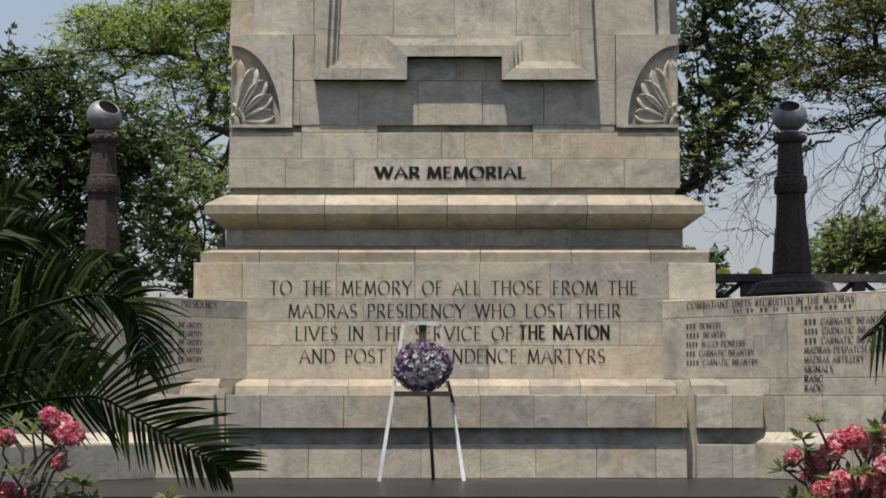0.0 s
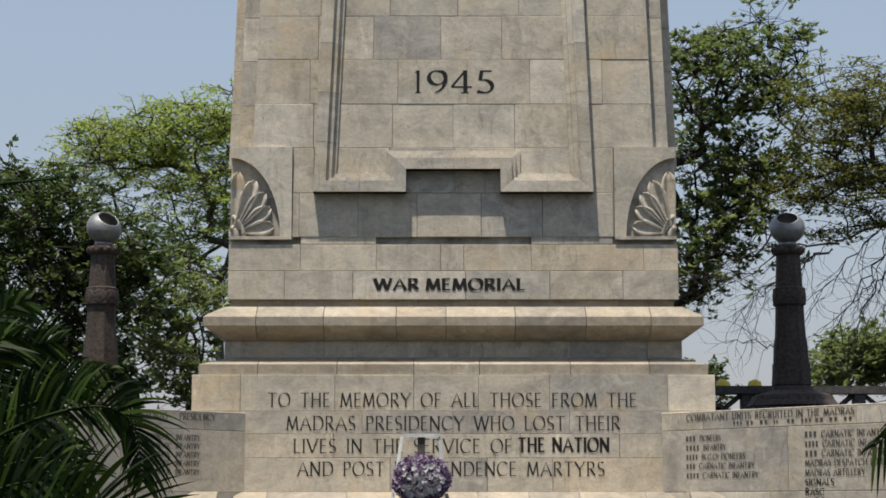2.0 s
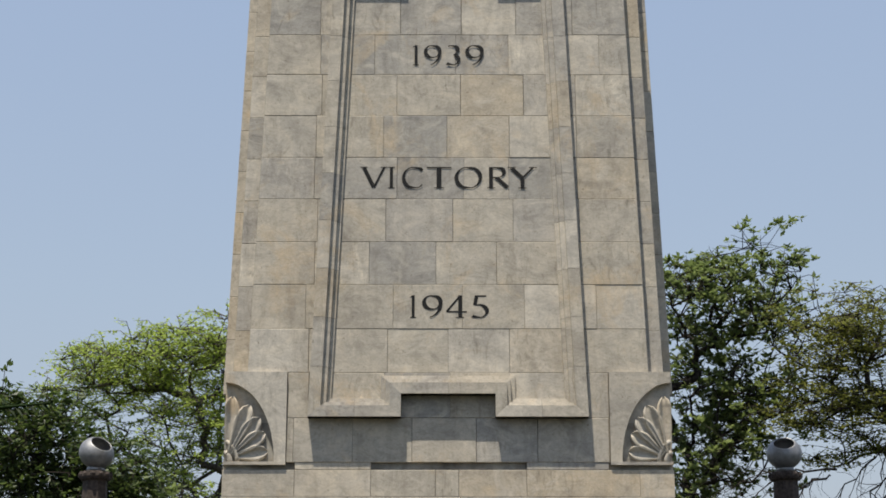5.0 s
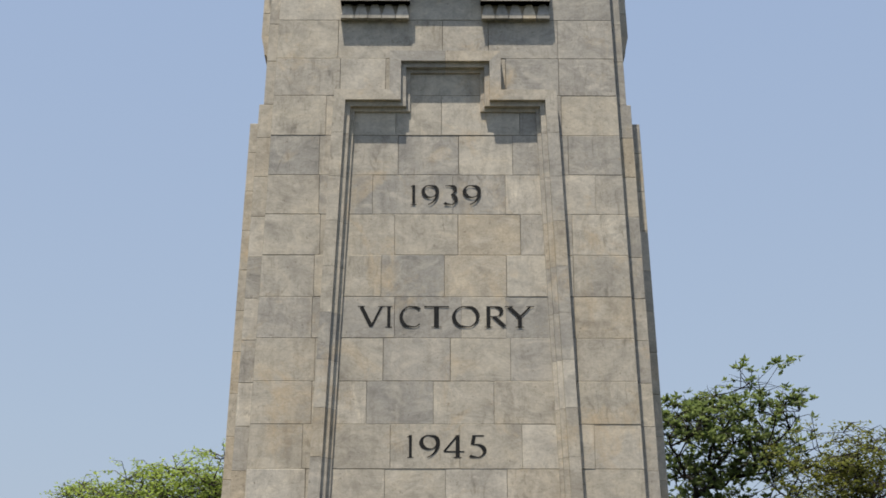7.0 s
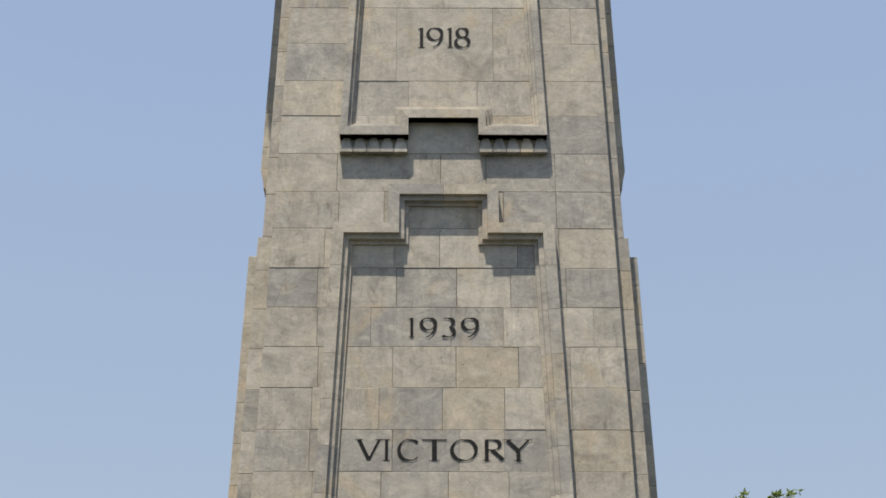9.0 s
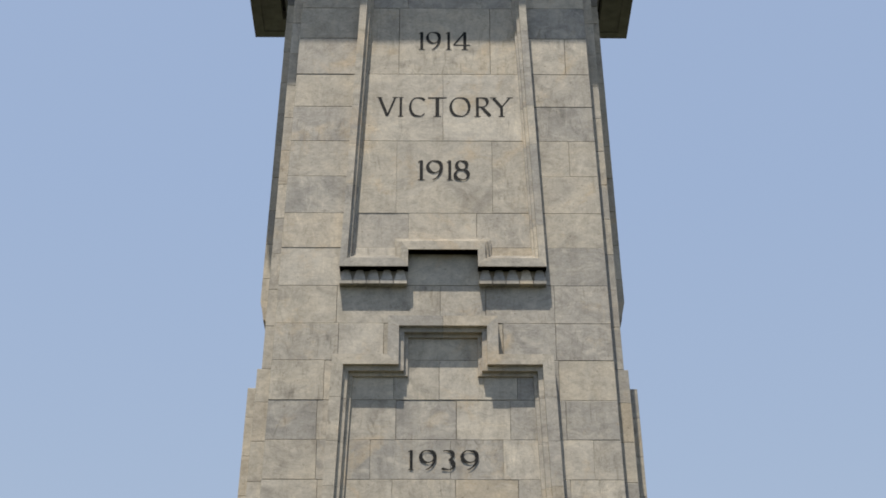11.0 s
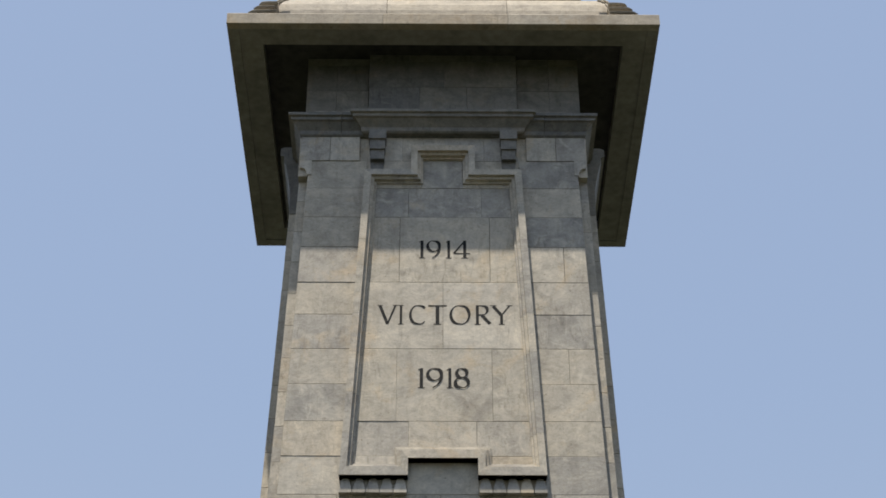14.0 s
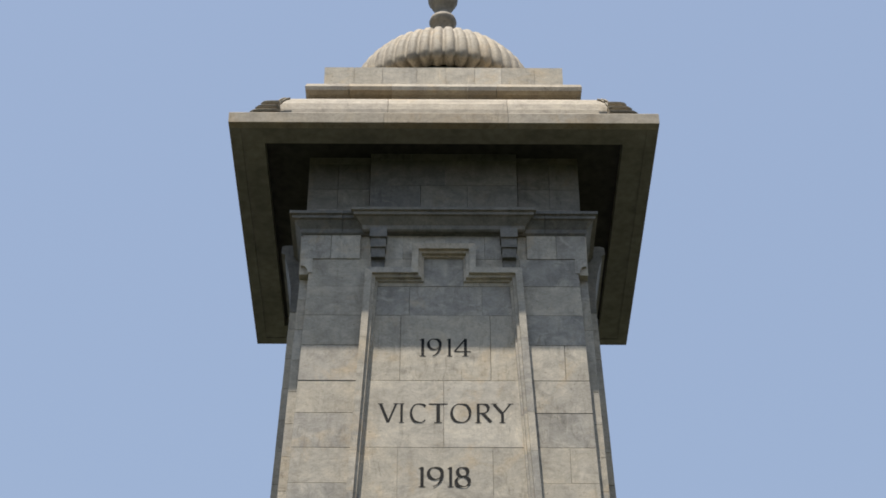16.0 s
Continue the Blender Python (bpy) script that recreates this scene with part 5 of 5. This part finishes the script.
def hanging_branch(parent, a, c, seed, far=33.3, thick=0.03):
    """A thin leafless branch that droops from a to c, with forked twigs."""
    rnd = random.Random(seed)
    p, q = spot(*a, far), spot(*c, far)
    mid = p.lerp(q, 0.5) + Vector((0, 0, (p - q).length * rnd.uniform(0.08, 0.2)))
    pts = [(1 - u) ** 2 * p + 2 * u * (1 - u) * mid + u * u * q + Vector((rnd.gauss(0, 0.04), 0, rnd.gauss(0, 0.04))) for u in [i / 13 for i in range(14)]]
    b = Build().tube([v - parent.location for v in pts], [thick * (1 - 0.85 * i / 13) for i in range(14)], 5)

    def shoot(at, heading, length, width, depth):
        """A twig that wanders, sags and then turns up, and forks."""
        line, d = [at], Vector(heading).normalized()
        for k in range(6):
            d = (d + Vector((rnd.gauss(0, 0.22), rnd.gauss(0, 0.15), rnd.gauss(-0.12 + 0.06 * k, 0.16)))).normalized()
            line.append(line[-1] + d * length / 6)
            if depth and k in (2, 4):
                shoot(line[-1], d + Vector((rnd.gauss(0, 0.7), rnd.gauss(0, 0.3), rnd.gauss(-0.1, 0.5))), length * 0.55, width * 0.6, depth - 1)
        b.tube([v - parent.location for v in line], [width * (1 - 0.12 * k) for k in range(7)], 3)

    for i in range(2, 13):
        d = (pts[i + 1] - pts[i]).normalized()
        shoot(pts[i], d + Vector((rnd.gauss(0, 0.7), rnd.gauss(0, 0.3), rnd.gauss(-0.15, 0.5))), rnd.uniform(0.5, 1.3), thick * 0.42, 1)
    part("bare_branch", b.mesh(DARK_BARK, True, False), parent)


for i, (a, c) in enumerate((((1600, 190), (1440, 345)), ((1610, 215), (1470, 400)), ((1500, 230), (1265, 330)), ((1480, 240), (1300, 370)), ((1600, 250), (1500, 420)), ((1590, 180), (1540, 380)), ((1420, 230), (1250, 290)),
                            ((1560, 300), (1480, 370)), ((1620, 260), (1560, 400)), ((1400, 420), (1265, 404)), ((1460, 250), (1340, 330)))):
    hanging_branch(wide, a, c, 300 + i, thick=0.024 if i < 5 else 0.016)
tree((10.6, 28, -0.75), spot(1530, 520, 45), [zone(1500, 440, 45, 60, 35, 34), zone(1550, 430, 45, 50, 45, 34), zone(1465, 470, 45, 30, 25, 14), zone(1590, 460, 45, 50, 50, 26)],
     LEAF_MID, "small rounded green tree beyond the railing", 26, leaves=60, leaf=0.2, spread=(0.5, 0.5, 0.3))
tree((5.3, 43, -0.75), spot(1262, 520, 60), [zone(1258, 475, 60, 16, 22, 14), zone(1268, 500, 60, 20, 20, 12)], LEAF_DARK, "far dark green treetop behind the railing", 27, leaves=50, leaf=0.2, spread=(0.4, 0.4, 0.3))


# ---- palm in the foreground ----
def frond(ribs, seed, above=0.36, below=0.30, gap=0.031, width=0.0125, down=0.35, first=0.15):
    """One arching palm leaf: a midrib through the given places, with a comb of narrow leaflets on both sides."""
    rnd = random.Random(seed)
    ribs = [Vector(p) for p in ribs]
    ribs = [2 * ribs[0] - ribs[1]] + ribs + [2 * ribs[-1] - ribs[-2]]
    line = []
    for a, p, q, c in zip(ribs, ribs[1:], ribs[2:], ribs[3:]):
        for k in range(12):
            u = k / 12
            line.append(0.5 * (2 * p + (q - a) * u + (2 * a - 5 * p + 4 * q - c) * u * u + (3 * p - a - 3 * q + c) * u ** 3))
    line.append(ribs[-2])
    n = len(line) - 1
    b = Build().tube(line[::2], [0.013 * (1 - 0.85 * i / len(line[::2])) for i in range(len(line[::2]))], 5)
    total = sum((q - p).length for p, q in zip(line, line[1:]))
    count = int(total * (1 - first) / gap)
    vs, fs = [], []
    for i in range(count + 1):
        u = first + (1 - first) * i / count
        f = min(u * n, n - 1e-4)
        k = int(f)
        p = line[k].lerp(line[k + 1], f - k)
        d = (line[min(n, k + 2)] - line[max(0, k - 1)]).normalized()
        up = Vector((0, 1, 0)).cross(d).normalized() * -1
        up = up if up.z + 0.2 * up.x > 0 else -up
        grow = (0.55 + 0.45 * math.sin(math.pi * min(1, 0.2 + 0.75 * u))) * (1.0 - 0.35 * u ** 4)
        lean = 0.45 + 0.75 * u ** 1.5
        for side, size in ((1, above), (-1, below)):
            ln = size * grow * rnd.uniform(0.88, 1.08)
            a = (d * lean * rnd.uniform(0.85, 1.15) + up * side + Vector((0, rnd.uniform(-0.55, 0.25), 0))).normalized()
            m = len(vs)
            flat = (a.cross(Vector((0, 1, 0))) + Vector((0, rnd.uniform(-0.8, 0.8), 0))).normalized()
            sag = down * rnd.uniform(0.6, 1.4)
            for j in range(7):
                v = j / 6
                q = p + a * ln * v + d * 0.10 * ln * v * v + Vector((0, 0, -sag * ln * v ** 2.4))
                w = width * (1 - v) ** 0.55 * (0.45 + 0.55 * min(1, v * 4)) + 0.0007
                vs += [q + flat * w, q - flat * w]
            fs += [(m + 2 * j, m + 2 * j + 1, m + 2 * j + 3, m + 2 * j + 2) for j in range(6)]
    b.add(vs, fs)
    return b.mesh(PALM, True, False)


def near(px, py, far):
    return spot(px, py, far)


palm = thing("palm", (0, 0, 0), "dark green feather palm with arching fronds", "palm")
crown_at = near(-150, 700, 9.0)
part("stem", Build().tube([(crown_at.x, crown_at.y, -0.75), (crown_at.x, crown_at.y, 0.1), crown_at], [0.07, 0.06, 0.05], 10).mesh(BARK, True), palm)
# each leaf: the places its midrib arches through, its distance, leaflet lengths above and below, droop
LEAVES = (
    (((-120, 770), (0, 724), (120, 703), (190, 708), (270, 755), (350, 800), (405, 832)), 8.6, 0.46, 0.26, 0.12),
    (((-140, 700), (-20, 590), (80, 540), (185, 522), (242, 560), (258, 650)), 9.0, 0.38, 0.24, 0.35),
    (((-150, 640), (-40, 560), (40, 522), (110, 502), (160, 480)), 9.2, 0.30, 0.24, 0.15),
    (((-140, 600), (-60, 500), (0, 440), (55, 415), (100, 408)), 9.4, 0.30, 0.28, 0.25),
    (((-150, 720), (-60, 660), (30, 622), (110, 612), (170, 640)), 8.9, 0.30, 0.28, 0.4),
    (((-150, 680), (-60, 610), (20, 572), (80, 568), (120, 600)), 9.1, 0.26, 0.30, 0.4),
    (((-150, 620), (-90, 480), (-40, 400), (5, 350), (45, 335)), 9.3, 0.26, 0.26, 0.3),
    (((-150, 650), (-80, 560), (10, 490), (100, 458), (190, 455), (245, 492)), 9.5, 0.17, 0.30, 0.8),
    (((-150, 690), (-90, 640), (-20, 585), (40, 552), (90, 545)), 9.3, 0.22, 0.28, 0.4),
    (((-150, 730), (-80, 690), (-10, 650), (60, 645), (110, 668)), 9.2, 0.28, 0.24, 0.4),
    (((-150, 660), (-70, 585), (0, 548), (60, 540), (100, 560)), 9.6, 0.20, 0.30, 0.4),
    (((-150, 700), (-80, 600), (-10, 530), (40, 500), (90, 500)), 9.4, 0.24, 0.30, 0.3),
    (((-150, 710), (-70, 640), (10, 600), (70, 590), (130, 575)), 9.0, 0.26, 0.30, 0.2),
    (((-150, 740), (-70, 700), (10, 665), (80, 650), (140, 655)), 8.8, 0.32, 0.26, 0.2),
    (((-150, 700), (-100, 560), (-60, 470), (-10, 410), (30, 400)), 9.2, 0.28, 0.30, 0.3),
    (((-150, 760), (-70, 735), (0, 700), (70, 690), (120, 700)), 9.1, 0.30, 0.2, 0.2))
for i, (places, far, above, below, droop) in enumerate(LEAVES):
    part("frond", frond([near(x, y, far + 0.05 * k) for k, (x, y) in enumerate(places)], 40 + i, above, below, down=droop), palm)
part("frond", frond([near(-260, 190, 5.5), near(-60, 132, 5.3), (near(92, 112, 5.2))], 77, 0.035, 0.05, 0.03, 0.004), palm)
palm_2 = thing("palm", (0, 0, 0), "dark green palm with hanging frond tips", "palm")
crown_2 = near(1800, 480, 8.5)
part("stem", Build().tube([(crown_2.x, crown_2.y, -0.75), crown_2], [0.07, 0.05], 10).mesh(BARK, True), palm_2)
for i, (x, y, rise) in enumerate(((1548, 590, 0.25), (1562, 760, 0.28), (1600, 470, 0.15))):
    tip = near(x, y, 8.4 + 0.1 * i)
    part("frond", frond([crown_2, crown_2.lerp(tip, 0.5) + Vector((0, 0, rise * 0.5)), tip], 90 + i, 0.2, 0.28, down=0.9), palm_2)



# ---- flowering shrubs ----
def shrub(root, heads, whorls, far, label, seed):
    rnd = random.Random(seed)
    root = near(*root, far)
    s = thing("flowering_shrub", (root.x, root.y, -0.75), label, "shrub", "pink shrubs")
    o = Vector((root.x, root.y, -0.75))
    leaves_, bloom = Build(), Build()
    main = Build().tube([Vector((0, 0, 0)), Vector((0.02, 0, 0.35)), root - o], [0.05, 0.04, 0.022], 8)
    part("stem", main.mesh(BARK, True, False), s)

    def blade(p, d, ln):
        n = Vector((rnd.uniform(-.4, .4), rnd.uniform(-.4, .4), 1)).normalized()
        w = d.cross(n).normalized() * ln * 0.16
        leaves_.add([p, p + d * ln * 0.55 + w, p + d * ln - n * ln * 0.12, p + d * ln * 0.55 - w], [(0, 1, 2, 3)])

    for px, py, kind, size in [(*h[:2], "f", h[2]) for h in heads] + [(*w, "l", 0.07) for w in whorls]:
        e = near(px, py, far + rnd.uniform(-0.15, 0.15)) - o
        a = root - o
        m = a.lerp(e, 0.5) + Vector((rnd.uniform(-.06, .06), rnd.uniform(-.05, .05), -0.05))
        bent = [a.lerp(m, k / 4) if k < 5 else m.lerp(e, (k - 4) / 4) for k in range(9)]
        bent = [q + Vector((rnd.uniform(-.035, .035), rnd.uniform(-.02, .02), rnd.uniform(-.02, .02))) * (1 if 0 < k < 8 else 0) for k, q in enumerate(bent)]
        stem = Build().tube(bent, [0.017, 0.015, 0.013, 0.011, 0.010, 0.009, 0.0075, 0.006, 0.0045], 6)
        part("stem", stem.mesh(BARK, True, False), s)
        for _ in range(16 if kind == "l" else 12):
            d = Vector((rnd.gauss(0, 1), rnd.gauss(0, 1), rnd.uniform(-0.1, 1.2))).normalized()
            blade(e - Vector((0, 0, 0.02)), d, rnd.uniform(0.05, 0.10))
        if kind == "f":
            for _ in range(52):
                d = Vector((rnd.gauss(0, 1), rnd.gauss(0, 1) - 0.5, rnd.gauss(0, 0.9) + 0.35)).normalized()
                bloom.add(*flower(e + d * size * 1.15 * rnd.uniform(0.5, 1.0), d, 0.026 * rnd.uniform(0.8, 1.2), 5, rnd))
    part("leaves", leaves_.mesh(LEAF_MID, outward=False), s, kind="stuff")
    part("blossoms", bloom.mesh(PETAL_PINK, outward=False), s, "pink blossoms with pale throats", kind="stuff")
    return s


shrub((1500, 940), [(1508, 775, .05), (1535, 790, .045), (1480, 785, .045), (1468, 800, .04), (1440, 820, .05), (1432, 845, .045), (1482, 860, .06), (1545, 855, .06), (1565, 830, .05), (1400, 810, .028), (1520, 880, .05), (1560, 770, .04), (1450, 870, .04)],
      ((1437, 738), (1380, 825), (1422, 790), (1415, 770), (1545, 755), (1552, 760), (1462, 840), (1500, 830), (1520, 830), (1430, 880), (1400, 875)), 8.0, "shrub with clusters of deep pink blossoms and grey stems", 61)
shrub((30, 930), [(110, 760, .06), (128, 770, .05), (92, 742, .04), (110, 820, .02), (20, 870, .035), (45, 880, .03), (15, 775, .025)],
      ((30, 745), (60, 760), (130, 840), (85, 850), (120, 870), (150, 850), (30, 830), (105, 790), (60, 880), (170, 880), (300, 875)), 8.0, "twisted shrub with a cluster of deep pink blossoms", 62)
